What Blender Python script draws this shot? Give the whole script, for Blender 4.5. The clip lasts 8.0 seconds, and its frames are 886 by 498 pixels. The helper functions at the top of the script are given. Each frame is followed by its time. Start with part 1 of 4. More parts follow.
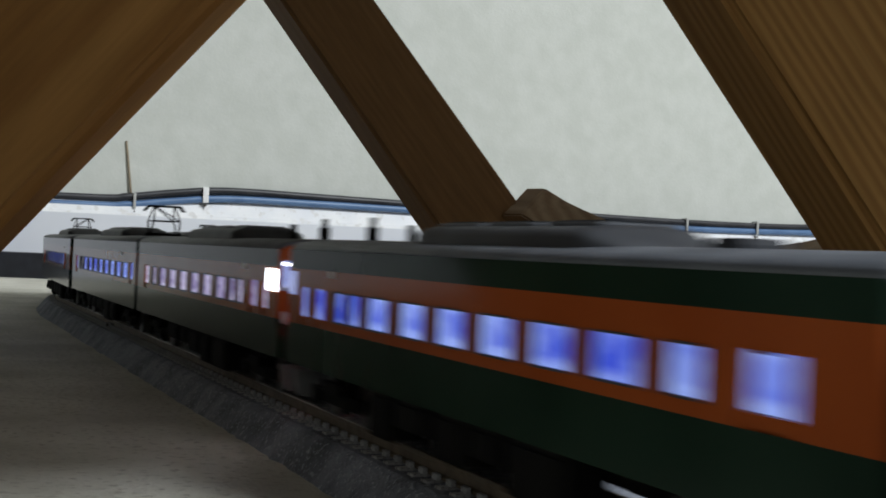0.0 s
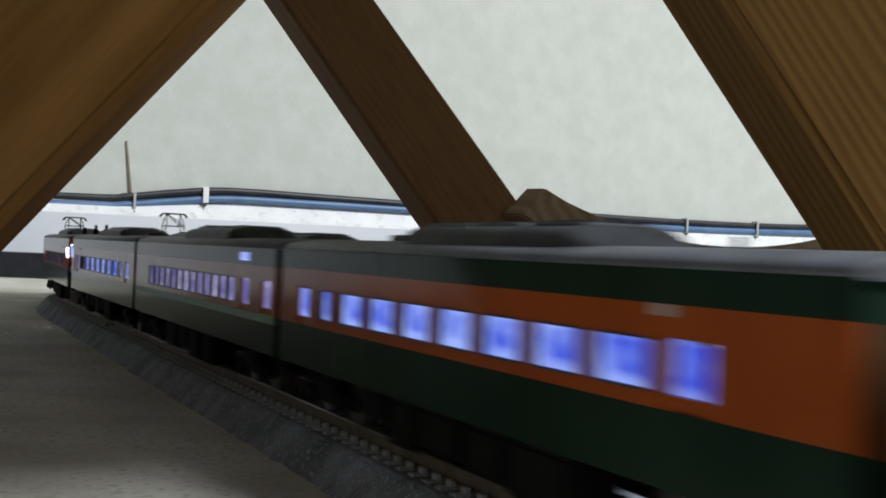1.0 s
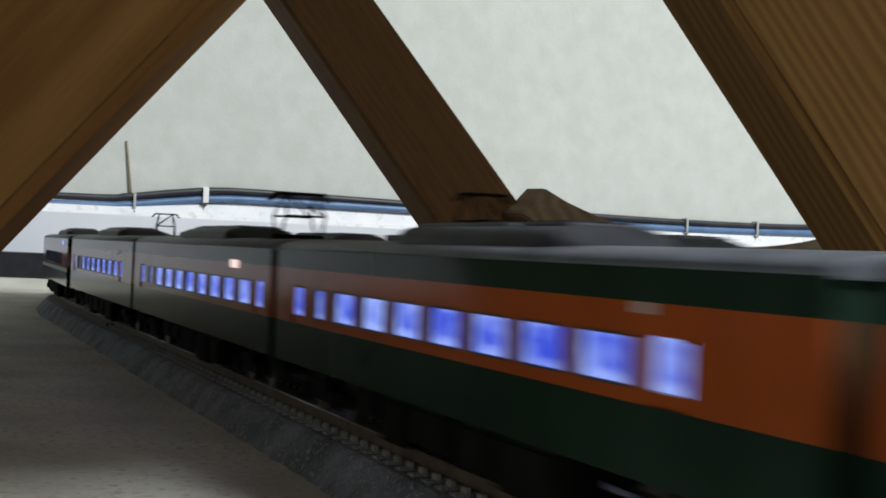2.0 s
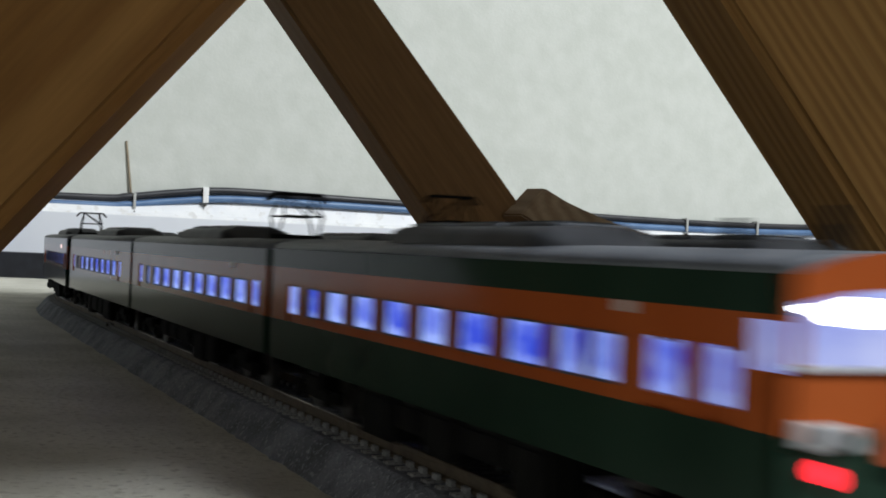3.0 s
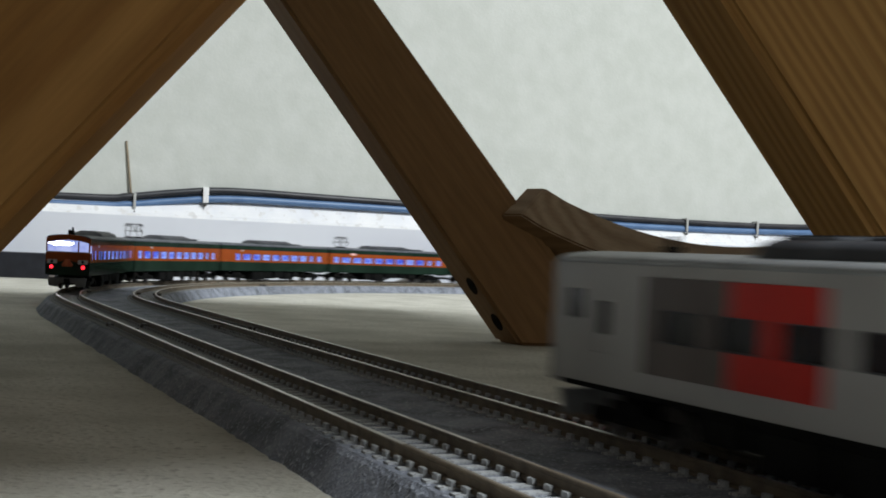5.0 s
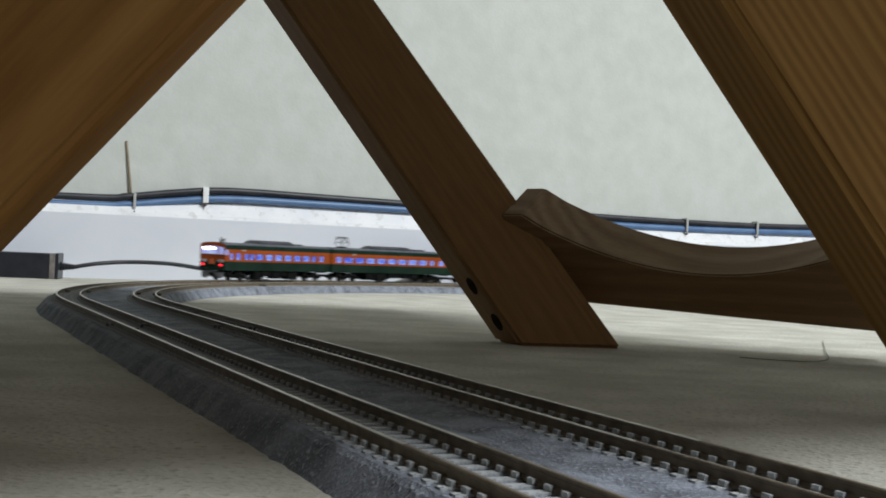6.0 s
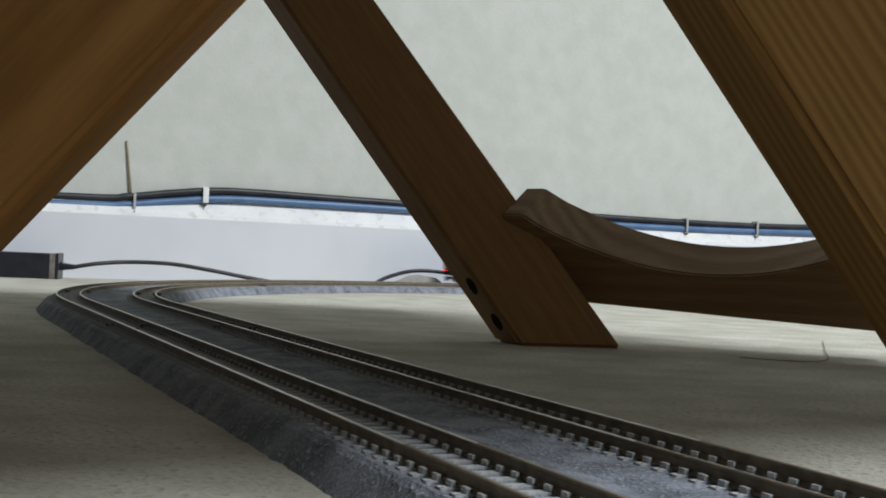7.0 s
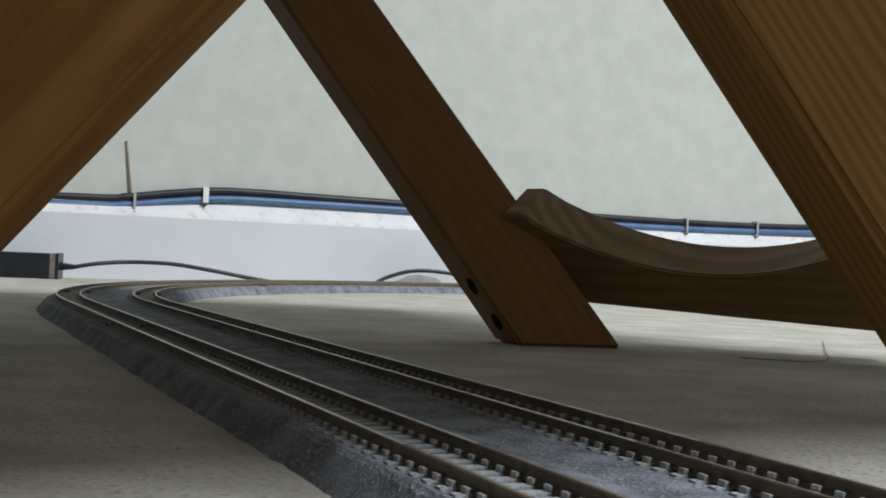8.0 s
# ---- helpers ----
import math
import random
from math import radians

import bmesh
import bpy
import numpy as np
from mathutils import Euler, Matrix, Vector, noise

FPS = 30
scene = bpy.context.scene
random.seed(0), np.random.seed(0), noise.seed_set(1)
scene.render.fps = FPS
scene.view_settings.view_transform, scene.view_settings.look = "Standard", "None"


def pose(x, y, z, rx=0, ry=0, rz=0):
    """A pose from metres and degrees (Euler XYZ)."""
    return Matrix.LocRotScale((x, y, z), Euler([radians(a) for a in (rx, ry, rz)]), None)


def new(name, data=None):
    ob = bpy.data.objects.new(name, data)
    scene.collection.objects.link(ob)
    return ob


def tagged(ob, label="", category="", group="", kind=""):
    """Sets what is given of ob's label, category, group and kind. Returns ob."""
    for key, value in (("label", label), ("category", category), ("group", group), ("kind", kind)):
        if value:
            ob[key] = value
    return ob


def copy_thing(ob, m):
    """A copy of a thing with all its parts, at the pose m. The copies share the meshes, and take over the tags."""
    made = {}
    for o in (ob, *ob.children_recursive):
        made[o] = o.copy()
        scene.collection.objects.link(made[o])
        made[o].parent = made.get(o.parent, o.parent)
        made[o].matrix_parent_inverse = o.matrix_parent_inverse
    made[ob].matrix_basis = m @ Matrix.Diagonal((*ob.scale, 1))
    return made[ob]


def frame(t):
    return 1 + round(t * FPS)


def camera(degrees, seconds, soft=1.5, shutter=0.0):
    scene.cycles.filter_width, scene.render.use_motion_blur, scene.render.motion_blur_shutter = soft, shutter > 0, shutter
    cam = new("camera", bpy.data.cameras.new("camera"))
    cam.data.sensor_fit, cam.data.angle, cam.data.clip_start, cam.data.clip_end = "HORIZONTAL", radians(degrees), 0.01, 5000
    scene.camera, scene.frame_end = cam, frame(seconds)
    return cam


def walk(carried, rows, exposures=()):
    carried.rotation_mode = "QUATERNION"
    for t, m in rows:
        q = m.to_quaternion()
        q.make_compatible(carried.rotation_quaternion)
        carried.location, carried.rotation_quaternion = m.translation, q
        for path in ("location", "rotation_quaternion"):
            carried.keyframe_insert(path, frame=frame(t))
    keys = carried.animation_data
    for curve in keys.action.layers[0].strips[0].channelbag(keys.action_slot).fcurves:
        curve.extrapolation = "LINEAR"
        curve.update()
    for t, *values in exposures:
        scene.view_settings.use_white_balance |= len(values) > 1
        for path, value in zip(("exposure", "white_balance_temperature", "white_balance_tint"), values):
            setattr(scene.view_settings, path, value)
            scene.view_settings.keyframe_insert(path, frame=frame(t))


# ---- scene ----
# ---- camera: it rests on the carpet and never moves ----
cam = camera(36.24, 8.0, 1.8, 0.5)
CAM_POSE = pose(0, 0, 0, 90.2148, 0, 0) @ pose(0, 0, 0, 0, 0, 2.5084)
walk(cam, [(0.0, CAM_POSE), (8.0, CAM_POSE)], [(0.0, -0.10), (0.3, 0.12), (4.7, 0.13), (5.8, 0.02), (8.0, -0.14)])

# ---- light: one round ceiling lamp; unseen dark walls hold down the bounce ----
FLOOR = -0.0305
world = bpy.data.worlds.new("room_world")
scene.world = world
world.use_nodes = True
world.node_tree.nodes["Background"].inputs[0].default_value = (0.05, 0.05, 0.05, 1)
world.node_tree.nodes["Background"].inputs[1].default_value = 0.1
lamp_data = bpy.data.lights.new("ceiling_light_source", "AREA")
lamp_data.shape, lamp_data.size, lamp_data.energy = "DISK", 1.0, 148
lamp_data.color = (0.91, 0.965, 1.0)
lamp_ob = new("ceiling_light_source", lamp_data)
lamp_ob.location = (1.7, -0.7, FLOOR + 2.28)


# ---- materials ----
def shader(name, rough=0.6, metal=0.0):
    m = bpy.data.materials.new(name)
    m.use_nodes = True
    nt = m.node_tree
    b = nt.nodes["Principled BSDF"]
    b.inputs["Roughness"].default_value = rough
    b.inputs["Metallic"].default_value = metal
    return m, nt, b


def surface(name, ca, cb, scale, rough=0.6, metal=0.0, bump=0.0, bump_scale=None, stretch=(1, 1, 1), cc=None, spread=(0.35, 0.65), spec=0.5):
    """Colour varied at two scales between ca and cb, specks of cc, and a fine relief."""
    m, nt, b = shader(name, rough, metal)
    b.inputs["Specular IOR Level"].default_value = spec
    n, l = nt.nodes, nt.links
    co = n.new("ShaderNodeTexCoord")
    mp = n.new("ShaderNodeMapping")
    mp.inputs["Scale"].default_value = stretch
    l.new(co.outputs["Object"], mp.inputs[0])
    big = n.new("ShaderNodeTexNoise")
    big.inputs["Scale"].default_value = scale
    big.inputs["Detail"].default_value = 6
    l.new(mp.outputs[0], big.inputs["Vector"])
    ramp = n.new("ShaderNodeValToRGB")
    ramp.color_ramp.elements[0].position, ramp.color_ramp.elements[1].position = spread
    ramp.color_ramp.elements[0].color, ramp.color_ramp.elements[1].color = (*ca, 1), (*cb, 1)
    l.new(big.outputs[0], ramp.inputs[0])
    out = ramp.outputs[0]
    fine = n.new("ShaderNodeTexNoise")
    fine.inputs["Scale"].default_value = bump_scale or scale * 9
    fine.inputs["Detail"].default_value = 4
    l.new(mp.outputs[0], fine.inputs["Vector"])
    if cc:
        r2 = n.new("ShaderNodeValToRGB")
        r2.color_ramp.elements[0].position, r2.color_ramp.elements[1].position = 0.56, 0.66
        l.new(fine.outputs[0], r2.inputs[0])
        mix = n.new("ShaderNodeMixRGB")
        mix.inputs[2].default_value = (*cc, 1)
        l.new(r2.outputs[0], mix.inputs[0])
        l.new(out, mix.inputs[1])
        out = mix.outputs[0]
    l.new(out, b.inputs["Base Color"])
    if bump:
        bp = n.new("ShaderNodeBump")
        bp.inputs["Strength"].default_value = 0.6
        bp.inputs["Distance"].default_value = bump
        l.new(fine.outputs[0], bp.inputs["Height"])
        l.new(bp.outputs[0], b.inputs["Normal"])
    return m


def wood_material(name, dark, light, ring=190.0, warp=0.006, profile="SAW"):
    """Softwood: grain lines along the board's own x axis, broken by slow noise."""
    m, nt, b = shader(name, 0.68)
    b.inputs["Specular IOR Level"].default_value = 0.25
    n, l = nt.nodes, nt.links
    co = n.new("ShaderNodeTexCoord")
    mp = n.new("ShaderNodeMapping")
    mp.inputs["Scale"].default_value = (0.09, 1, 1)
    mp.inputs["Rotation"].default_value = (0.35, 0, 0)
    l.new(co.outputs["Object"], mp.inputs[0])
    slow = n.new("ShaderNodeTexNoise")
    slow.inputs["Scale"].default_value = 38
    l.new(mp.outputs[0], slow.inputs["Vector"])
    add = n.new("ShaderNodeVectorMath")
    add.operation = "MULTIPLY_ADD"
    add.inputs[1].default_value = (warp, warp * 2, warp * 2)
    l.new(slow.outputs[1], add.inputs[0])
    l.new(mp.outputs[0], add.inputs[2])
    wave = n.new("ShaderNodeTexWave")
    wave.bands_direction = "Y"
    wave.wave_profile = profile
    wave.inputs["Scale"].default_value = ring
    wave.inputs["Distortion"].default_value = 2.6
    wave.inputs["Detail"].default_value = 2
    wave.inputs["Detail Scale"].default_value = 0.6
    l.new(add.outputs[0], wave.inputs["Vector"])
    ramp = n.new("ShaderNodeValToRGB")
    ramp.color_ramp.elements[0].position, ramp.color_ramp.elements[1].position = 0.1, 0.95
    ramp.color_ramp.elements[0].color, ramp.color_ramp.elements[1].color = (*light, 1), (*dark, 1)
    l.new(wave.outputs[1], ramp.inputs[0])
    pores = n.new("ShaderNodeTexNoise")
    pores.inputs["Scale"].default_value = 900
    l.new(mp.outputs[0], pores.inputs["Vector"])
    mix = n.new("ShaderNodeMixRGB")
    mix.blend_type = "MULTIPLY"
    mix.inputs[0].default_value = 0.35
    l.new(ramp.outputs[0], mix.inputs[1])
    l.new(pores.outputs[0], mix.inputs[2])
    l.new(mix.outputs[0], b.inputs["Base Color"])
    bp = n.new("ShaderNodeBump")
    bp.inputs["Strength"].default_value = 0.25
    bp.inputs["Distance"].default_value = 0.0003
    l.new(wave.outputs[1], bp.inputs["Height"])
    l.new(bp.outputs[0], b.inputs["Normal"])
    return m


def glow(name, ca, cb, strength, scale=260.0, rim=0.0):
    """A part that glows itself: inner light is put into its colour, varied by noise."""
    m, nt, b = shader(name, 0.2)
    n, l = nt.nodes, nt.links
    b.inputs["Base Color"].default_value = (0.02, 0.02, 0.03, 1)
    co = n.new("ShaderNodeTexCoord")
    noi = n.new("ShaderNodeTexNoise")
    noi.inputs["Scale"].default_value = scale
    noi.inputs["Detail"].default_value = 3
    l.new(co.outputs["Object"], noi.inputs["Vector"])
    info = n.new("ShaderNodeObjectInfo")
    mth = n.new("ShaderNodeMath")
    mth.operation = "MULTIPLY_ADD"
    mth.inputs[1].default_value = 0.3
    l.new(info.outputs["Random"], mth.inputs[0])
    l.new(noi.outputs[0], mth.inputs[2])
    # pane edges are painted paler, standing for light gathered at the rim
    sub = n.new("ShaderNodeVectorMath")
    sub.operation = "SUBTRACT"
    sub.inputs[1].default_value = (0.5, 0.5, 0.58)
    l.new(co.outputs["Generated"], sub.inputs[0])
    ab = n.new("ShaderNodeVectorMath")
    ab.operation = "ABSOLUTE"
    l.new(sub.outputs[0], ab.inputs[0])
    sep = n.new("ShaderNodeSeparateXYZ")
    l.new(ab.outputs[0], sep.inputs[0])
    big = n.new("ShaderNodeMath")
    big.operation = "MAXIMUM"
    l.new(sep.outputs[0], big.inputs[0])
    l.new(sep.outputs[2], big.inputs[1])
    edge = n.new("ShaderNodeMapRange")
    edge.inputs[1].default_value, edge.inputs[2].default_value = 0.27, 0.5
    edge.inputs[3].default_value, edge.inputs[4].default_value = 0.0, rim
    l.new(big.outputs[0], edge.inputs[0])
    tot = n.new("ShaderNodeMath")
    tot.operation = "ADD"
    l.new(mth.outputs[0], tot.inputs[0])
    l.new(edge.outputs[0], tot.inputs[1])
    mth = tot
    ramp = n.new("ShaderNodeValToRGB")
    ramp.color_ramp.elements[0].position, ramp.color_ramp.elements[1].position = 0.52, 0.95
    ramp.color_ramp.elements[0].color, ramp.color_ramp.elements[1].color = (*ca, 1), (*cb, 1)
    l.new(mth.outputs[0], ramp.inputs[0])
    l.new(ramp.outputs[0], b.inputs["Emission Color"])
    b.inputs["Emission Strength"].default_value = strength
    return m


M_CARPET = surface("beige_carpet", (0.49, 0.475, 0.41), (0.65, 0.63, 0.56), 42, 0.95, bump=0.0014, bump_scale=620, cc=(0.42, 0.40, 0.345), spec=0.1)
M_WALLPAPER = surface("grey_green_wallpaper", (0.585, 0.603, 0.562), (0.635, 0.65, 0.613), 60, 0.9, bump=0.00025, bump_scale=420, spec=0.15)
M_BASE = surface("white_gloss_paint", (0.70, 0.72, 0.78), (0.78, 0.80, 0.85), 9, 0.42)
# chipped ledge paint, made paler to carry the light from above
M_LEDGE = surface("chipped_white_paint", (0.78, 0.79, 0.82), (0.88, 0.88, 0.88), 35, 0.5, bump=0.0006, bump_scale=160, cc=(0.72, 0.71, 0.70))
M_CEIL = surface("ceiling_paper", (0.50, 0.51, 0.50), (0.58, 0.58, 0.57), 12, 0.9)
# dark surface for unseen walls and floor, added to hold down bounce light
M_UNSEEN_DARK = surface("dark_wall_panel", (0.07, 0.06, 0.055), (0.12, 0.105, 0.095), 6, 0.7)
M_WOOD_MID = wood_material("stained_pine", (0.288, 0.157, 0.065), (0.312, 0.172, 0.073), 75, 0.016, "SIN")
M_WOOD_GOLD = wood_material("golden_pine", (0.305, 0.158, 0.044), (0.405, 0.222, 0.068), 130, 0.005, "SIN")
M_WOOD_NEAR = wood_material("near_pine", (0.32, 0.152, 0.040), (0.455, 0.235, 0.070), 17, 0.03, "SIN")
M_WOOD_BAR = wood_material("brown_pine", (0.235, 0.135, 0.062), (0.275, 0.16, 0.076), 70, 0.010, "SIN")
# paler copy of the bar's wood, painting in the light on the scoop
M_WOOD_SCOOP_LIT = wood_material("sawn_pine", (0.36, 0.25, 0.16), (0.48, 0.355, 0.24), 60, 0.012, "SIN")
M_CLOTH = surface("grey_cloth", (0.30, 0.29, 0.27), (0.38, 0.37, 0.35), 120, 0.9, bump=0.0004, bump_scale=1200)
M_HOLE = surface("dark_hole", (0.008, 0.006, 0.005), (0.02, 0.015, 0.01), 300, 0.9, spec=0.05)
M_BALLAST = surface("grey_ballast", (0.13, 0.14, 0.163), (0.29, 0.312, 0.37), 130, 0.85, bump=0.0013, bump_scale=1500, cc=(0.41, 0.44, 0.50), spec=0.25)
M_TIE = surface("grey_white_sleeper", (0.34, 0.355, 0.365), (0.54, 0.56, 0.57), 420, 0.8, bump=0.0004, bump_scale=2200, cc=(0.16, 0.15, 0.14))
M_RAIL = surface("weathered_rail", (0.12, 0.095, 0.066), (0.19, 0.152, 0.108), 300, 0.65, 0.0, spec=0.25)
M_RAILTOP = surface("bright_rail_head", (0.42, 0.395, 0.34), (0.58, 0.55, 0.48), 240, 0.32, 0.8)
M_RAILDULL = surface("tarnished_rail_head", (0.15, 0.122, 0.088), (0.23, 0.19, 0.14), 240, 0.5, 0.3, spec=0.3)
M_JOINER = surface("brown_rail_joiner", (0.03, 0.024, 0.02), (0.09, 0.07, 0.055), 900, 0.6)
M_ORANGE = surface("orange_train_paint", (0.29, 0.062, 0.015), (0.35, 0.082, 0.021), 60, 0.12, spec=0.045)
M_GREEN = surface("dark_green_train_paint", (0.011, 0.024, 0.016), (0.018, 0.037, 0.025), 60, 0.12, spec=0.03)
M_LIME = surface("light_green_stripe", (0.05, 0.18, 0.075), (0.075, 0.23, 0.10), 90, 0.4, spec=0.2)
M_ROOF = surface("grey_roof_paint", (0.075, 0.083, 0.098), (0.125, 0.135, 0.155), 120, 0.48, spec=0.3, bump=0.0001, bump_scale=1200)
M_WHITE_ROOF = surface("pale_grey_roof_paint", (0.19, 0.20, 0.205), (0.27, 0.28, 0.285), 120, 0.42, spec=0.3, bump=0.0001, bump_scale=1200)
M_POD = surface("dark_grey_roof_unit", (0.032, 0.034, 0.040), (0.065, 0.069, 0.078), 150, 0.5, spec=0.2)
M_BLACK = surface("black_underframe", (0.008, 0.008, 0.008), (0.012, 0.012, 0.011), 300, 0.8, spec=0.04)
M_STEEL = surface("wheel_steel", (0.05, 0.047, 0.044), (0.10, 0.095, 0.09), 500, 0.5, 0.5)
M_CREAM = surface("off_white_train_paint", (0.29, 0.284, 0.28), (0.345, 0.34, 0.332), 60, 0.25, spec=0.3)
M_BROWN = surface("grey_brown_block", (0.075, 0.062, 0.058), (0.11, 0.092, 0.085), 80, 0.25, spec=0.35)
M_RED = surface("red_block", (0.38, 0.016, 0.014), (0.46, 0.026, 0.02), 80, 0.25, spec=0.35)
M_YELLOW = surface("mustard_block", (0.42, 0.32, 0.05), (0.52, 0.40, 0.08), 80, 0.4)
M_SILVER = surface("silver_bezel", (0.42, 0.42, 0.42), (0.60, 0.60, 0.60), 600, 0.35, 0.3)
M_PLOW = surface("grey_snow_plough", (0.10, 0.105, 0.11), (0.18, 0.185, 0.19), 300, 0.5)
M_MARK = surface("head_mark", (0.46, 0.07, 0.02), (0.62, 0.16, 0.05), 700, 0.4)
M_WINDOW = glow("lit_blue_window", (0.035, 0.075, 0.70), (0.33, 0.45, 1.0), 0.9, 420, 0.26)
M_LILAC = glow("lit_lilac_window", (0.09, 0.085, 0.38), (0.62, 0.60, 0.95), 0.9, 900, 0.14)
M_PALE = glow("lit_pale_window", (0.16, 0.11, 0.34), (0.80, 0.75, 1.0), 0.85, 900, 0.12)
M_DARKPANE = surface("dark_window_glass", (0.012, 0.014, 0.018), (0.03, 0.032, 0.04), 200, 0.12)
M_WHITE_LED = glow("white_diode_glow", (0.92, 0.92, 1.0), (1.0, 1.0, 1.0), 9.0)
M_SCREEN = glow("blue_windscreen", (0.22, 0.28, 0.75), (0.50, 0.56, 0.90), 0.85, 300)
M_TAIL = glow("red_tail_light", (1.0, 0.012, 0.025), (1.0, 0.03, 0.045), 3.5)
M_SIGN = glow("pink_white_sign", (0.9, 0.55, 0.5), (1.0, 0.8, 0.76), 0.9)
M_CABLE_BLUE = surface("blue_cable_sheath", (0.085, 0.165, 0.32), (0.12, 0.215, 0.39), 60, 0.42)
M_CABLE_BLACK = surface("black_cable_sheath", (0.012, 0.013, 0.018), (0.03, 0.03, 0.036), 60, 0.45)
M_GREY_TUBE = surface("grey_cable_sheath", (0.36, 0.35, 0.33), (0.46, 0.45, 0.43), 60, 0.5)
M_CLIP = surface("white_plastic_clip", (0.86, 0.86, 0.86), (0.92, 0.92, 0.92), 200, 0.35)
M_CLIP_GREY = surface("grey_plastic_clip", (0.40, 0.40, 0.39), (0.52, 0.52, 0.50), 200, 0.4)
M_NAIL = surface("nail_steel", (0.10, 0.09, 0.08), (0.2, 0.18, 0.16), 500, 0.45, 0.7)
M_STICK = surface("pale_wood_stick", (0.25, 0.20, 0.14), (0.35, 0.29, 0.21), 200, 0.7)
M_ADAPTER = surface("black_plastic", (0.010, 0.011, 0.016), (0.022, 0.024, 0.032), 80, 0.38)
M_ADAPTER_END = surface("worn_grey_plastic", (0.16, 0.14, 0.13), (0.30, 0.27, 0.25), 160, 0.5)
M_HAIR = surface("dark_fibre", (0.26, 0.24, 0.21), (0.34, 0.32, 0.28), 300, 0.8)


# ---- building helpers ----
def part(name, bm, material, parent=None, label=""):
    me = bpy.data.meshes.new(name)
    bm.to_mesh(me)
    bm.free()
    me.materials.append(material)
    ob = new(name, me)
    if parent:
        ob.parent = parent
    if label:
        tagged(ob, label)
    return ob


def again(ob, x, y, z, parent=None):
    """A further piece on the same mesh."""
    o = new(ob.name.split(".")[0], ob.data)
    o.parent = parent or ob.parent
    o.location = (x, y, z)
    return o


def box(bm, lo, hi, bevel=0.0):
    r = bmesh.ops.create_cube(bm, size=1)
    c, d = (Vector(lo) + Vector(hi)) / 2, Vector(hi) - Vector(lo)
    for v in r["verts"]:
        v.co = Vector((v.co.x * d.x, v.co.y * d.y, v.co.z * d.z)) + c
    if bevel:
        edges = list({e for v in r["verts"] for e in v.link_edges})
        bmesh.ops.bevel(bm, geom=edges, offset=bevel, segments=2, affect="EDGES", profile=0.7)
    return bm


def boxes(*rows):
    bm = bmesh.new()
    for r in rows:
        box(bm, *r)
    return bm


def rod(bm, a, b, r, n=6):
    a, b = Vector(a), Vector(b)
    q = (b - a).to_track_quat("Z", "Y").to_matrix()
    ring = [[bm.verts.new(p + q @ Vector((r * math.cos(k * math.tau / n), r * math.sin(k * math.tau / n), 0))) for k in range(n)] for p in (a, b)]
    for k in range(n):
        bm.faces.new((ring[0][k], ring[0][(k + 1) % n], ring[1][(k + 1) % n], ring[1][k]))
    bm.faces.new(ring[0][::-1])
    bm.faces.new(ring[1])
    return bm


def smooth(ob):
    for f in ob.data.polygons:
        f.use_smooth = True
    return ob


def tube(name, points, r, material, parent=None, label=""):
    """A round cable along a smooth line through the points."""
    pts = [Vector(p) for p in points]
    line = []
    for i in range(len(pts) - 1):
        p0, p1, p2, p3 = pts[max(i - 1, 0)], pts[i], pts[i + 1], pts[min(i + 2, len(pts) - 1)]
        for k in range(8):
            t = k / 8
            line.append(0.5 * (2 * p1 + (p2 - p0) * t + (2 * p0 - 5 * p1 + 4 * p2 - p3) * t * t + (3 * p1 - p0 - 3 * p2 + p3) * t ** 3))
    line.append(pts[-1])
    bm = bmesh.new()
    n, rings = 10, []
    for i, p in enumerate(line):
        d = (line[min(i + 1, len(line) - 1)] - line[max(i - 1, 0)]).normalized()
        s = d.cross(Vector((0, 0, 1))).normalized()
        u = s.cross(d)
        rings.append([bm.verts.new(p + r * (s * math.cos(k * math.tau / n) + u * math.sin(k * math.tau / n))) for k in range(n)])
    for a, b in zip(rings, rings[1:]):
        for k in range(n):
            bm.faces.new((a[k], a[(k + 1) % n], b[(k + 1) % n], b[k]))
    bm.faces.new(rings[0])
    bm.faces.new(rings[-1][::-1])
    bmesh.ops.recalc_face_normals(bm, faces=bm.faces)
    return smooth(part(name, bm, material, parent, label))


def thing(name, label, category, group="", m=None):
    e = new(name)
    e.empty_display_size = 0.01
    if m is not None:
        e.matrix_world = m
    return tagged(e, label, category, group)


# ---- the room ----
TH = radians(21.729)
U0 = Vector((-math.sin(TH), math.cos(TH), 0))
N0 = Vector((math.cos(TH), math.sin(TH), 0))
WALL = Matrix.Translation((-0.285, 1.045, FLOOR)) @ Matrix.Rotation(TH, 4, "Z")


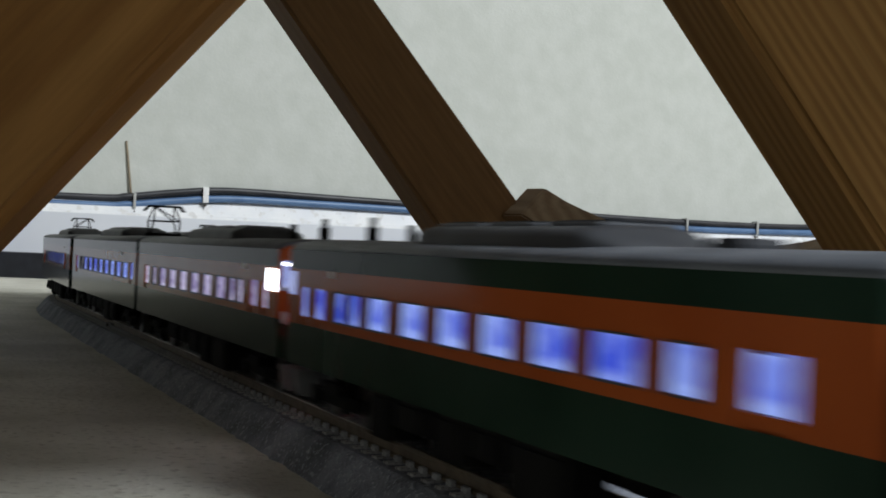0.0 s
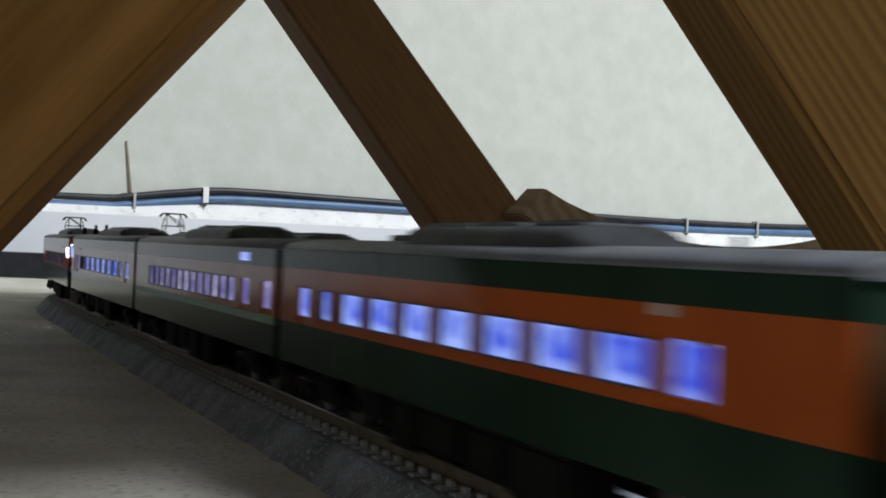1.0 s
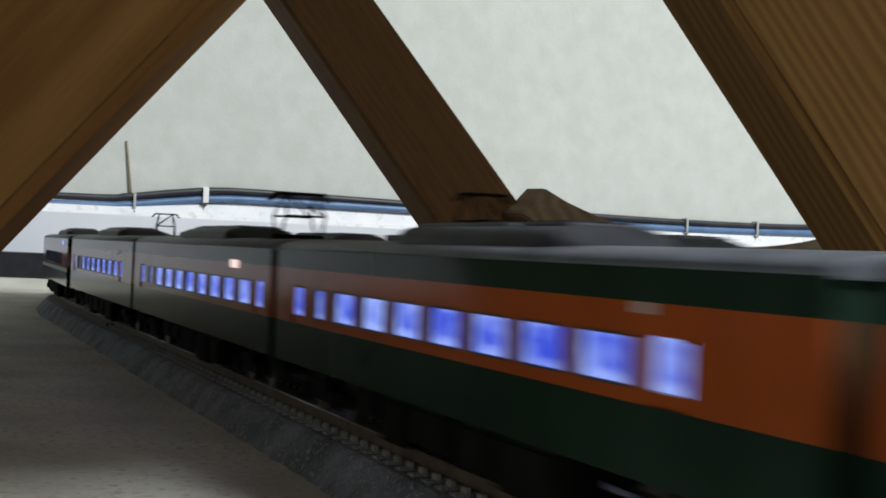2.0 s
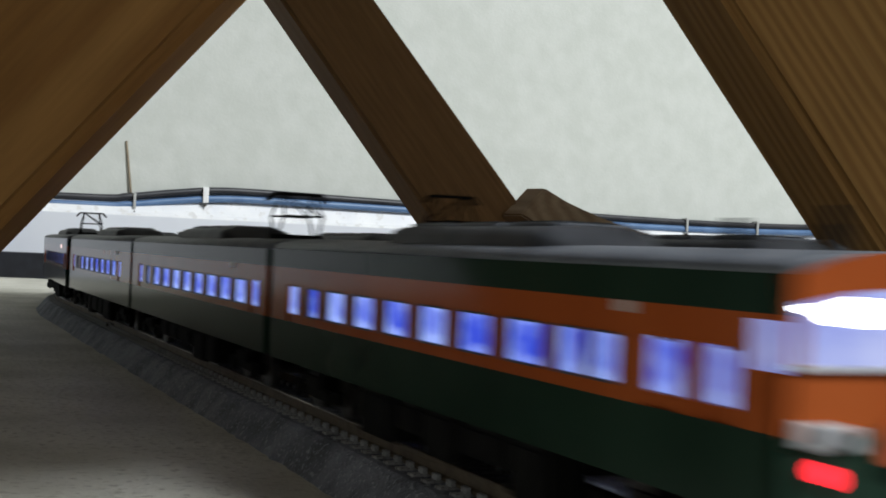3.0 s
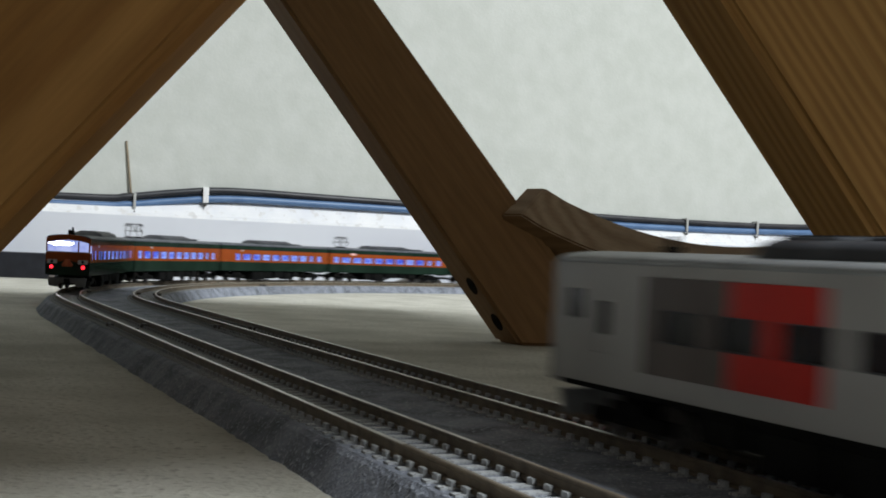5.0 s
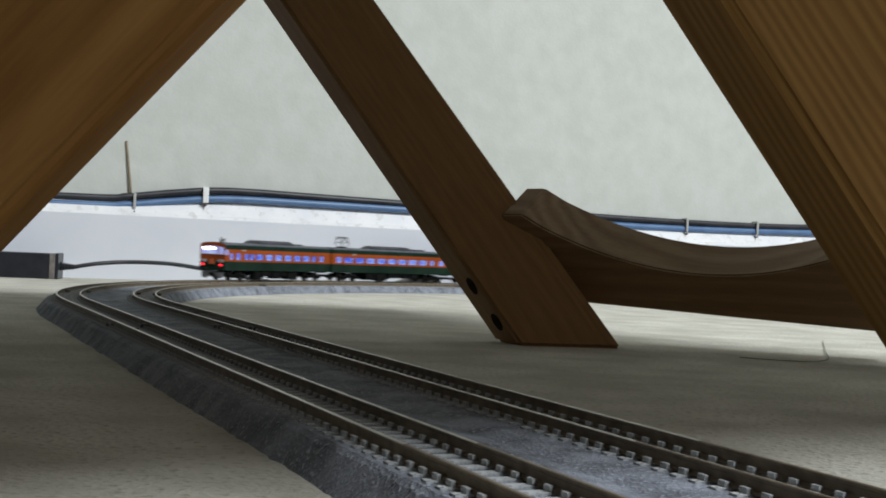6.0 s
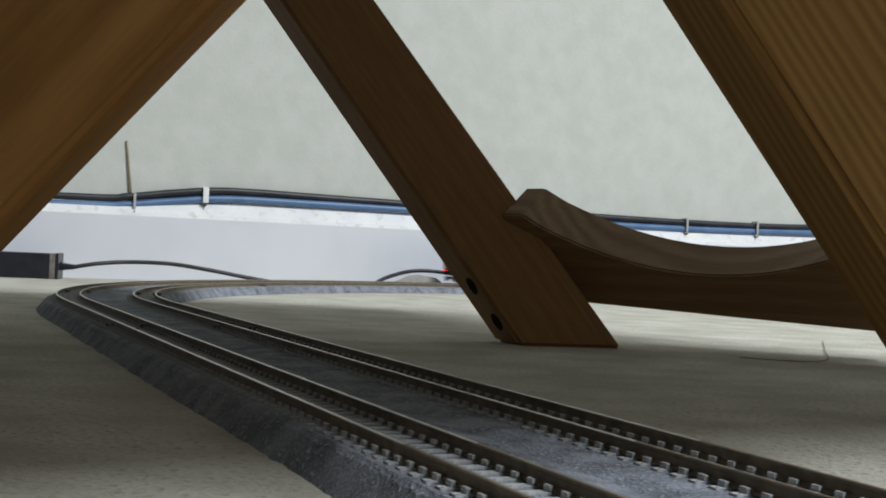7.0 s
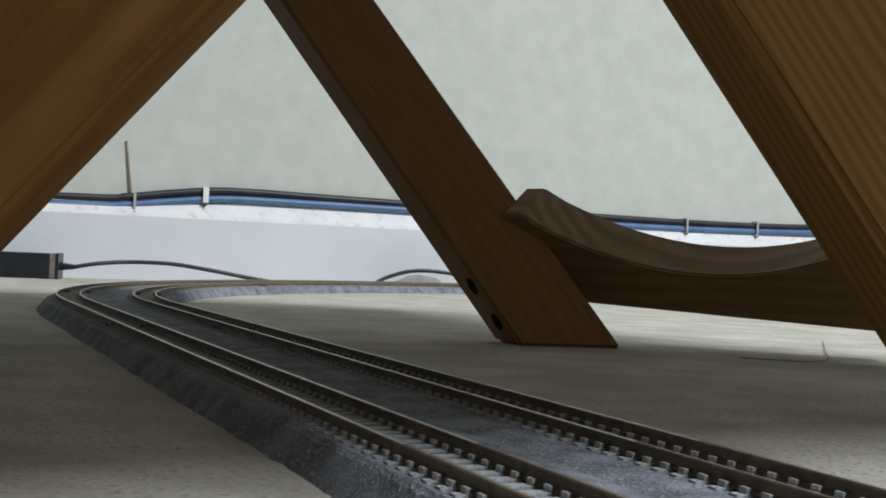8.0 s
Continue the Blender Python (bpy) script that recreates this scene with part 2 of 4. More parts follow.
def room():
    # dark floor added out of view behind the camera, so less light bounces forward
    fl = part("floor", boxes(((-4, -4, FLOOR - 0.05), (4, -0.12, FLOOR))), M_UNSEEN_DARK)
    tagged(fl, "unseen dark floor added behind the camera to cut bounce light", "floor", kind="structure")
    cp = part("carpet", boxes(((-4, -0.12, FLOOR - 0.05), (4, 4, FLOOR))), M_CARPET)
    tagged(cp, "beige short-pile carpet with faint stains", "carpet", kind="structure")
    w = part("wall_north", boxes(((-2.2, 0.008, -0.05), (2.9, 0.12, 2.4))), M_WALLPAPER)
    w.matrix_world = WALL
    tagged(w, "pale grey-green mottled wallpaper wall", "wall", kind="structure")
    # unseen walls, made dark against bounce; the west one set close to darken the left
    for nm, lo, hi in (("wall_south", (-2.2, -3.5, -0.05), (2.9, -3.4, 2.4)), ("wall_west", (-0.62, -3.5, -0.05), (-0.52, 0.008, 2.4)), ("wall_east", (2.9, -3.5, -0.05), (3.0, 0.12, 2.4))):
        o = part(nm, boxes((lo, hi)), M_UNSEEN_DARK)
        o.matrix_world = WALL
        tagged(o, "unseen dark wall added to cut bounce light", "wall", kind="structure")
    c = part("ceiling", boxes(((-2.3, -3.5, 2.4), (3.0, 0.12, 2.5))), M_CEIL)
    c.matrix_world = WALL
    tagged(c, "plain grey papered ceiling", "ceiling", kind="structure")
    # skirting: flat face, a small step, then a sloping ledge on which the cables lie
    prof = [(0.008, 0.0), (-0.004, 0.0), (-0.004, 0.050), (-0.003, 0.0515), (-0.001, 0.0525), (0.0075, 0.0655), (0.008, 0.0655)]
    bm = bmesh.new()
    rings = [[bm.verts.new((x, y, z)) for y, z in prof] for x in (-2.2, 2.9)]
    for k in range(len(prof)):
        bm.faces.new((rings[0][k], rings[0][(k + 1) % len(prof)], rings[1][(k + 1) % len(prof)], rings[1][k]))
    bmesh.ops.recalc_face_normals(bm, faces=bm.faces)
    bb = part("baseboard", bm, M_BASE)
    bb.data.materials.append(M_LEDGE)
    # upward faces take the paler white, with top light painted into it
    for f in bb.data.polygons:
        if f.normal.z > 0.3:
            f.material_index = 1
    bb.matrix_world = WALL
    tagged(bb, "white painted skirting board with chipped sloping ledge", "baseboard", kind="structure")


def ceiling_lamp():
    e = thing("ceiling_light", "round white ceiling lamp", "lamp", m=Matrix.Translation((1.7, -0.7, FLOOR + 2.4)))
    bm = bmesh.new()
    bmesh.ops.create_cone(bm, cap_ends=True, segments=48, radius1=0.52, radius2=0.50, depth=0.09)
    for v in bm.verts:
        v.co.z -= 0.045
    part("body", bm, M_CLIP, e)


# ---- the railway: straight, then a half circle, then straight again ----
START = N0 * 0.0629
S0, RAD, SPACING, RAIL_Z = 0.536, 0.5135, 0.0323, -0.0234
BED_Z = FLOOR + 0.0048
S_MIN, S_MAX = -2.1, 3.25


def on_track(s, off=0.0):
    """Place and heading at s metres along the outer track, off metres towards the outside."""
    c = START + U0 * S0 + N0 * RAD
    if s < S0:
        return START + U0 * s - N0 * off, U0
    a = (s - S0) / RAD
    if a < math.pi:
        return c + (RAD + off) * (-N0 * math.cos(a) + U0 * math.sin(a)), N0 * math.sin(a) + U0 * math.cos(a)
    return c + (RAD + off) * N0 - U0 * (s - S0 - math.pi * RAD), -U0


def sweep(profile, off, s0, s1, step=0.012):
    bm = bmesh.new()
    n = max(1, int((s1 - s0) / step))
    rings = []
    for i in range(n + 1):
        s = s0 + (s1 - s0) * i / n
        p, d = on_track(s, off)
        out = Vector((-d.y, d.x, 0))
        rings.append([bm.verts.new(p + out * x + Vector((0, 0, z))) for x, z in profile])
    k = len(profile)
    for a, b in zip(rings, rings[1:]):
        for j in range(k):
            bm.faces.new((a[j], a[(j + 1) % k], b[(j + 1) % k], b[j]))
    bm.faces.new(rings[0][::-1])
    bm.faces.new(rings[-1])
    bmesh.ops.recalc_face_normals(bm, faces=bm.faces)
    return bm


def railway():
    tr = thing("model_railway_track", "double model railway track on grey ballast roadbed", "track")
    # roadbed: sloping shoulders, a shallow trough between the two tracks
    W = SPACING
    prof = [(0.0127, FLOOR), (0.0095, BED_Z - 0.0006), (0.0085, BED_Z), (-W / 2 + 0.004, BED_Z), (-W / 2, BED_Z - 0.0005), (-W / 2 - 0.004, BED_Z),
            (-W - 0.0085, BED_Z), (-W - 0.0095, BED_Z - 0.0006), (-W - 0.0127, FLOOR)]
    bed = sweep(prof, 0, S_MIN, S_MAX, 0.003)
    for v in bed.verts:
        if v.co.z < BED_Z - 0.0002:
            k = noise.noise(v.co * 260) * 0.0005 + noise.noise(v.co * 70) * 0.0006
            v.co += Vector((k, k * 0.6, 0))
    part("roadbed", bed, M_BALLAST, tr, "grey ballast-textured plastic roadbed")
    for o in (0.00485, -0.00485, 0.00485 - W, -0.00485 - W):
        web = [(-0.0008, BED_Z + 0.0003), (0.0008, BED_Z + 0.0003), (0.0007, BED_Z + 0.0006), (0.00025, BED_Z + 0.0008), (0.00025, RAIL_Z - 0.0006),
               (0.0004, RAIL_Z - 0.00045), (0.0004, RAIL_Z - 0.0001), (-0.0004, RAIL_Z - 0.0001), (-0.0004, RAIL_Z - 0.00045), (-0.00025, RAIL_Z - 0.0006),
               (-0.00025, BED_Z + 0.0008), (-0.0007, BED_Z + 0.0006)]
        rail = part("rail", sweep(web, o, S_MIN, S_MAX), M_RAIL, tr, "brown weathered rail")
        head = [(-0.00033, RAIL_Z - 0.0001), (0.00033, RAIL_Z - 0.0001), (0.00026, RAIL_Z), (-0.00026, RAIL_Z)]
        part("rail_head", sweep(head, o, S_MIN, 0.155), M_RAILDULL, rail, "brown tarnished rail head")
        part("rail_head", sweep(head, o, 0.1554, S_MAX), M_RAILTOP, rail, "bright worn rail head")
    # dark joiners where the track pieces meet, and the small screw holes
    j = None
    for s in (-0.093, 0.404, 0.652, 0.9, 1.15):
        for o in (0.00485, -0.00485, 0.00485 - W, -0.00485 - W):
            p, d = on_track(s + random.uniform(-0.004, 0.004), o)
            if j is None:
                j = part("rail_joiner", boxes(((-0.004, -0.0013, 0), (0.004, 0.0013, 0.0013), 0.0003), ((-0.0008, -0.0019, 0), (0.0008, 0.0019, 0.0011))), M_JOINER, tr, "brown rail joiner")
            else:
                j = again(j, 0, 0, 0)
            j.location = p + Vector((0, 0, BED_Z + 0.0001))
            j.rotation_euler = (0, 0, math.atan2(d.y, d.x))
    bm = bmesh.new()
    bmesh.ops.create_cone(bm, cap_ends=True, segments=12, radius1=0.0009, radius2=0.0009, depth=0.0012)
    h = None
    for s, o in ((0.1395, 0.0026), (0.144, -W), (0.393, 0), (0.393, -W)):
        p, d = on_track(s, o)
        h = part("screw_hole", bm, M_HOLE, tr, "dark screw hole") if h is None else again(h, 0, 0, 0)
        h.location = p + Vector((0, 0, BED_Z))
    return tr


def sleepers(tr):
    """Concrete sleepers with rail chairs; the nearest ones are single pieces."""
    chairs = [((-0.0008, y, 0.0005), (0.0008, y + 0.0006, 0.0013), 0.00015) for y in (0.0035, 0.0057, -0.0041, -0.0063)]
    bm = boxes(((-0.0009, -0.0076, 0), (0.0009, 0.0076, 0.0006), 0.0002), *chairs)
    first = None
    far = []
    pitch = 0.0043
    s = S_MIN + 0.01
    while s < 2.2:
        for off in (0.0, -SPACING):
            p, d = on_track(s, off)
            m = Matrix.Translation(p + Vector((0, 0, BED_Z - 0.00030))) @ Matrix.Rotation(math.atan2(d.y, d.x), 4, "Z")
            if 0.045 < s < 0.62:
                if first is None:
                    me = bpy.data.meshes.new("sleeper")
                    bm.to_mesh(me)
                    me.materials.append(M_TIE)
                    first = me
                o = new("sleeper", first)
                o.parent = tr
                o.matrix_basis = m
            else:
                far.append(m)
        s += pitch
    bm.free()
    v, f = [], []
    cube = [(x, y, z) for x in (-0.0009, 0.0009) for y in (-0.0076, 0.0076) for z in (0, 0.0006)]
    quads = ((0, 1, 3, 2), (4, 6, 7, 5), (0, 4, 5, 1), (2, 3, 7, 6), (1, 5, 7, 3))
    for m in far:
        b = len(v)
        v += [m @ Vector(c) for c in cube]
        f += [tuple(b + i for i in qd) for qd in quads]
    me = bpy.data.meshes.new("sleeper_row")
    me.from_pydata(v, [], f)
    me.materials.append(M_TIE)
    o = new("sleeper_row", me)
    o.parent = tr
    tagged(o, "row of grey concrete sleepers", kind="stuff")


# ---- the folding stool ----
def plank(name, foot, top, width, thick, material, parent, bevel=0.0012, label=""):
    """A straight board from foot to top with level ends; its own x axis runs along the board."""
    foot, top, width, thick = Vector(foot), Vector(top), Vector(width), Vector(thick)
    ax = (top - foot).normalized()
    ay = (width - ax * width.dot(ax)).normalized()
    az = ax.cross(ay)
    m = Matrix((ax, ay, az)).transposed().to_4x4()
    m.translation = foot
    inv = m.inverted()
    bm = bmesh.new()
    c = [bm.verts.new(inv @ p) for p in (foot, foot + width, foot + width + thick, foot + thick, top, top + width, top + width + thick, top + thick)]
    for q in ((0, 1, 2, 3), (4, 7, 6, 5), (0, 4, 5, 1), (1, 5, 6, 2), (2, 6, 7, 3), (3, 7, 4, 0)):
        bm.faces.new([c[i] for i in q])
    bmesh.ops.recalc_face_normals(bm, faces=bm.faces)
    bmesh.ops.bevel(bm, geom=bm.edges[:], offset=bevel, segments=3, affect="EDGES")
    o = part(name, bm, material, parent, label)
    o.matrix_world = m
    return o


def stretch(a, b, z):
    """The point at height z on the line from a through b."""
    a, b = Vector(a), Vector(b)
    return a + (b - a) * ((z - a.z) / (b.z - a.z))


def stool():
    st = thing("folding_stool", "brown pine folding stool with crossed slanting legs on carpet", "stool")
    TOPZ = 0.165
    # far leg of the near-side frame
    a, b = (0.0282, 0.4681, FLOOR), (-0.0636, 0.4997, 0.0911)
    leg = plank("leg", a, stretch(a, b, TOPZ), (0.0364, 0.0065, 0), (-0.0076, 0.018, 0), M_WOOD_MID, st, 0.0012, "dark brown slanting leg")
    inv = leg.matrix_world.inverted()
    for s in (0.0075, 0.0197):
        p = stretch(a, b, FLOOR + s) + Vector((-0.0024, 0.0060, 0))
        bm = bmesh.new()
        bmesh.ops.create_cone(bm, cap_ends=True, segments=20, radius1=0.0034, radius2=0.0034, depth=0.0012)
        h = part("screw_hole", bm, M_HOLE, leg, "dark counterbored screw hole")
        nrm = Vector((-0.0068, 0.018, 0)).cross(Vector(b) - Vector(a)).normalized()
        nrm = nrm if nrm.x < 0 else -nrm
        h.matrix_parent_inverse = Matrix.Identity(4)
        h.matrix_basis = inv @ (Matrix.Translation(p + nrm * -0.0003) @ nrm.to_track_quat("Z", "Y").to_matrix().to_4x4())
    # near leg
    a, b = (0.1165, 0.2801, FLOOR), (0.0560, 0.2798, 0.0552)
    b2 = stretch(a, b, TOPZ)
    plank("leg", a, b2, (0.037, -0.003, 0), (-0.0087, 0.020, 0), M_WOOD_GOLD, st, 0.0016, "golden brown slanting leg")
    # leg of the other frame, leaning the other way
    a, b = (-0.0678, 0.2, -0.0012), (-0.0321, 0.2, 0.0388)
    foot = stretch(a, b, FLOOR)
    plank("leg", foot, stretch(a, b, TOPZ), (-0.058, 0, 0), (0.0, 0.014, 0), M_WOOD_NEAR, st, 0.002, "golden brown slanting leg")
    # scooped crossbar; its edge is a cubic fitted to the outline seen from the camera
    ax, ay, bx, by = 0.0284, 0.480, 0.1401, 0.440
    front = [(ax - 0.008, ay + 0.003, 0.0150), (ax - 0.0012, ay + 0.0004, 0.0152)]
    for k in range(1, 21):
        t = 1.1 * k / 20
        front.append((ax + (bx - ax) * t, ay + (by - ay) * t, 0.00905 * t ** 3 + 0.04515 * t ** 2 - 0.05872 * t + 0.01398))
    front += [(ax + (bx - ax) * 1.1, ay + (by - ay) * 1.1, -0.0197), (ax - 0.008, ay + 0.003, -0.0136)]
    # points slide along the camera's rays onto a plane that looks a little downwards
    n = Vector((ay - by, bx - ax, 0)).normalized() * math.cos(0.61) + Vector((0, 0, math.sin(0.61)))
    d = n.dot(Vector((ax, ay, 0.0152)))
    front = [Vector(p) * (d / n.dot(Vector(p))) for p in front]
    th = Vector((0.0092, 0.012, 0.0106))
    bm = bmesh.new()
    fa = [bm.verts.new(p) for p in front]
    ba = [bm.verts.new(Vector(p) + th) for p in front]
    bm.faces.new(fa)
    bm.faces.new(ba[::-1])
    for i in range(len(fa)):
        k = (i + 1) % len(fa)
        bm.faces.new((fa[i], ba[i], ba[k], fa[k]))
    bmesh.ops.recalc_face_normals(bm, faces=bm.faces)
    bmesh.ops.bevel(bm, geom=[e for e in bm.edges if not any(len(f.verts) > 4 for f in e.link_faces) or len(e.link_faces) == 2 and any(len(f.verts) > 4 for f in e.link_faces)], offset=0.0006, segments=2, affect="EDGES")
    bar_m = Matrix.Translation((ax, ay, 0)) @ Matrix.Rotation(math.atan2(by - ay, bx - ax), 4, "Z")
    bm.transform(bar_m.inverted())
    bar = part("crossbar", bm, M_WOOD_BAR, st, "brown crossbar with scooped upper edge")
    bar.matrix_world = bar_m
    # upward scoop faces get a paler wood: their light is put into the colour
    bar.data.materials.append(M_WOOD_SCOOP_LIT)
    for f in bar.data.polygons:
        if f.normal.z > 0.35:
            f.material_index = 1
    # unseen board added over the legs, outlined to cast the shadow on the carpet
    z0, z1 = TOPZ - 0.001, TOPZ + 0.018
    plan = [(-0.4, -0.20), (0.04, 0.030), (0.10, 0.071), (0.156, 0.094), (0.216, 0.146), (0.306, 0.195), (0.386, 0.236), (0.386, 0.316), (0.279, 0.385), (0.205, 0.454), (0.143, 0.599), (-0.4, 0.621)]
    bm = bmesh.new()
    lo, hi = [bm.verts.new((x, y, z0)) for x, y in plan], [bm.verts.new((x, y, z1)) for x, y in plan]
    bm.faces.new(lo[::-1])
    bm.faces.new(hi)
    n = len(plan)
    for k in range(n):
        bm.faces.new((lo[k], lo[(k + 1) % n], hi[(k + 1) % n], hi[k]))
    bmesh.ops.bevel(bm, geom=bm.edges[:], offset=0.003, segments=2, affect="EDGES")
    part("seat", bm, M_CLOTH, st, "unseen grey board added to shade the carpet")


# ---- trains ----
HALF = 0.0665        # half the length of a car body
SIDE = 0.0097        # half its width
Z0, Z1, Z2, Z3 = 0.0066, 0.0125, 0.0204, 0.0231


def side_panels(z_lo, z_hi, x0, x1, openings, thick=0.0006):
    """One side wall as strips and pillars round real window openings."""
    ops = [(max(a, x0), min(b, x1), max(lo, z_lo), min(hi, z_hi)) for a, b, lo, hi in openings]
    xs = sorted({x0, x1, *(o[0] for o in ops), *(o[1] for o in ops)})
    zs = sorted({z_lo, z_hi, *(o[2] for o in ops), *(o[3] for o in ops)})
    bm = bmesh.new()
    made = {}

    def corner(i, j, y):
        if (i, j, y) not in made:
            made[i, j, y] = bm.verts.new((xs[i], y, zs[j]))
        return made[i, j, y]

    def solid(i, j):
        if not (0 <= i < len(xs) - 1 and 0 <= j < len(zs) - 1):
            return False
        cx, cz = (xs[i] + xs[i + 1]) / 2, (zs[j] + zs[j + 1]) / 2
        return not any(a < cx < b and lo < cz < hi for a, b, lo, hi in ops)

    for i in range(len(xs) - 1):
        for j in range(len(zs) - 1):
            if not solid(i, j):
                continue
            for y in (0, -thick):
                bm.faces.new([corner(i + p, j + r, y) for p, r in ((0, 0), (1, 0), (1, 1), (0, 1))])
            for di, dj, e in ((-1, 0, ((0, 0), (0, 1))), (1, 0, ((1, 0), (1, 1))), (0, -1, ((0, 0), (1, 0))), (0, 1, ((0, 1), (1, 1)))):
                if not solid(i + di, j + dj):
                    (p, r), (p2, r2) = e
                    bm.faces.new((corner(i + p, j + r, 0), corner(i + p2, j + r2, 0), corner(i + p2, j + r2, -thick), corner(i + p, j + r, -thick)))
    bmesh.ops.recalc_face_normals(bm, faces=bm.faces)
    return bm


def place_side(ob, sgn, gap=0.0):
    """Turn a wall built in the plane y=0 (outer face) to the +y or -y side of the car."""
    ob.matrix_basis = Matrix.Translation((0, sgn * (SIDE - gap), 0)) @ Matrix.Diagonal((1, sgn, 1, 1))


def roof_shell(x0, x1, material, car, name="roof"):
    n = 12
    prof = []
    for k in range(n + 1):
        a = math.pi * k / n
        prof.append((SIDE * math.cos(a), Z3 + 0.0018 * math.sin(a) ** 0.7))
    bm = bmesh.new()
    rings = [[bm.verts.new((x, y * (1 if 0 < i < 3 else 0.985), z - (0 if 0 < i < 3 else 0.0002))) for y, z in prof] for i, x in enumerate((x0, x0 + 0.0006, x1 - 0.0006, x1))]
    for a, b in zip(rings, rings[1:]):
        for k in range(n):
            bm.faces.new((a[k], a[k + 1], b[k + 1], b[k]))
    bm.faces.new(rings[0])
    bm.faces.new(rings[-1][::-1])
    for r, s in ((rings, 1),):
        bm.faces.new([r[0][0], r[1][0], r[2][0], r[3][0], r[3][-1], r[2][-1], r[1][-1], r[0][-1]])
    bmesh.ops.recalc_face_normals(bm, faces=bm.faces)
    o = part(name, bm, material, car, "grey painted curved roof")
    for f in o.data.polygons:
        f.use_smooth = len(f.vertices) == 4
    return o


def roof_unit(x0, x1, car, h=0.0025):
    """Long air-conditioning unit: a low dome with rounded ends, with a grille panel let into each half."""
    z, half, end = 0.0237, 0.0070, 0.006
    n, k = 40, 12
    bm = bmesh.new()
    rings = []
    for i in range(n + 1):
        x = x0 + (x1 - x0) * i / n
        e = min(1.0, min(x - x0, x1 - x) / end)
        s = min(1.0, 0.15 + 1.05 * e)
        ring = []
        for q in range(k + 1):
            a = math.pi * q / k
            c, sn = math.cos(a), math.sin(a)
            ring.append(bm.verts.new((x, half * (0.55 + 0.45 * s) * math.copysign(abs(c) ** 0.7, c), z + (h + 0.0006) * (0.12 + 0.88 * s) * sn ** 0.42)))
        rings.append(ring)
    for a, c in zip(rings, rings[1:]):
        for q in range(k):
            bm.faces.new((a[q], a[q + 1], c[q + 1], c[q]))
    bm.faces.new(rings[0])
    bm.faces.new(rings[-1][::-1])
    bmesh.ops.recalc_face_normals(bm, faces=bm.faces)
    u = smooth(part("roof_unit", bm, M_POD, car, "dark grey domed air-conditioning unit"))
    for f in (0.22, 0.5, 0.78):
        x = x0 + (x1 - x0) * f
        g = part("grille", boxes(((x - 0.0058, -0.0042, z + h + 0.0002), (x + 0.0058, 0.0042, z + h + 0.0008), 0.0002)), M_ROOF, u, "paler grey louvred lid")
        for k in range(5):
            part("louvre", boxes(((x - 0.0050, -0.0034 + 0.0015 * k, z + h + 0.0007), (x + 0.0050, -0.0027 + 0.0015 * k, z + h + 0.0010))), M_POD, g)
    return u


def pantograph(x, car, top=0.0326):
    p = part("pantograph", boxes(((x - 0.0048, -0.0045, 0.0243), (x + 0.0048, 0.0045, 0.0249)), ((x - 0.0012, -0.0045, 0.0246), (x + 0.0012, 0.0045, 0.0256))), M_BLACK, car, "black raised diamond pantograph")
    for sy in (-1, 1):
        for sx in (-1, 1):
            part("lower_arm", rod(bmesh.new(), (x + sx * 0.0015, sy * 0.0036, 0.0252), (x + sx * 0.0044, sy * 0.0034, 0.0252 + (top - 0.0252) * 0.48), 0.00022), M_BLACK, p)
            part("upper_arm", rod(bmesh.new(), (x + sx * 0.0044, sy * 0.0034, 0.0252 + (top - 0.0252) * 0.48), (x + sx * 0.0008, sy * 0.0026, top), 0.0002), M_BLACK, p)
    for sx in (-1, 1):
        part("cross_rod", rod(bmesh.new(), (x + sx * 0.0044, -0.0034, 0.0252 + (top - 0.0252) * 0.48), (x + sx * 0.0044, 0.0034, 0.0252 + (top - 0.0252) * 0.48), 0.0002), M_BLACK, p)
        part("brace", rod(bmesh.new(), (x + sx * 0.0044, -0.0034, 0.0252 + (top - 0.0252) * 0.48), (x + sx * 0.0008, 0.0026, top), 0.00016), M_BLACK, p)
    bm = bmesh.new()
    for sx in (-1, 1):
        rod(bm, (x + sx * 0.0014, -0.0040, top), (x + sx * 0.0014, 0.0040, top), 0.00028)
        for sy in (-1, 1):
            rod(bm, (x + sx * 0.0014, sy * 0.0040, top), (x + sx * 0.0014, sy * 0.0052, top - 0.0013), 0.00024)
    part("collector", bm, M_BLACK, p)


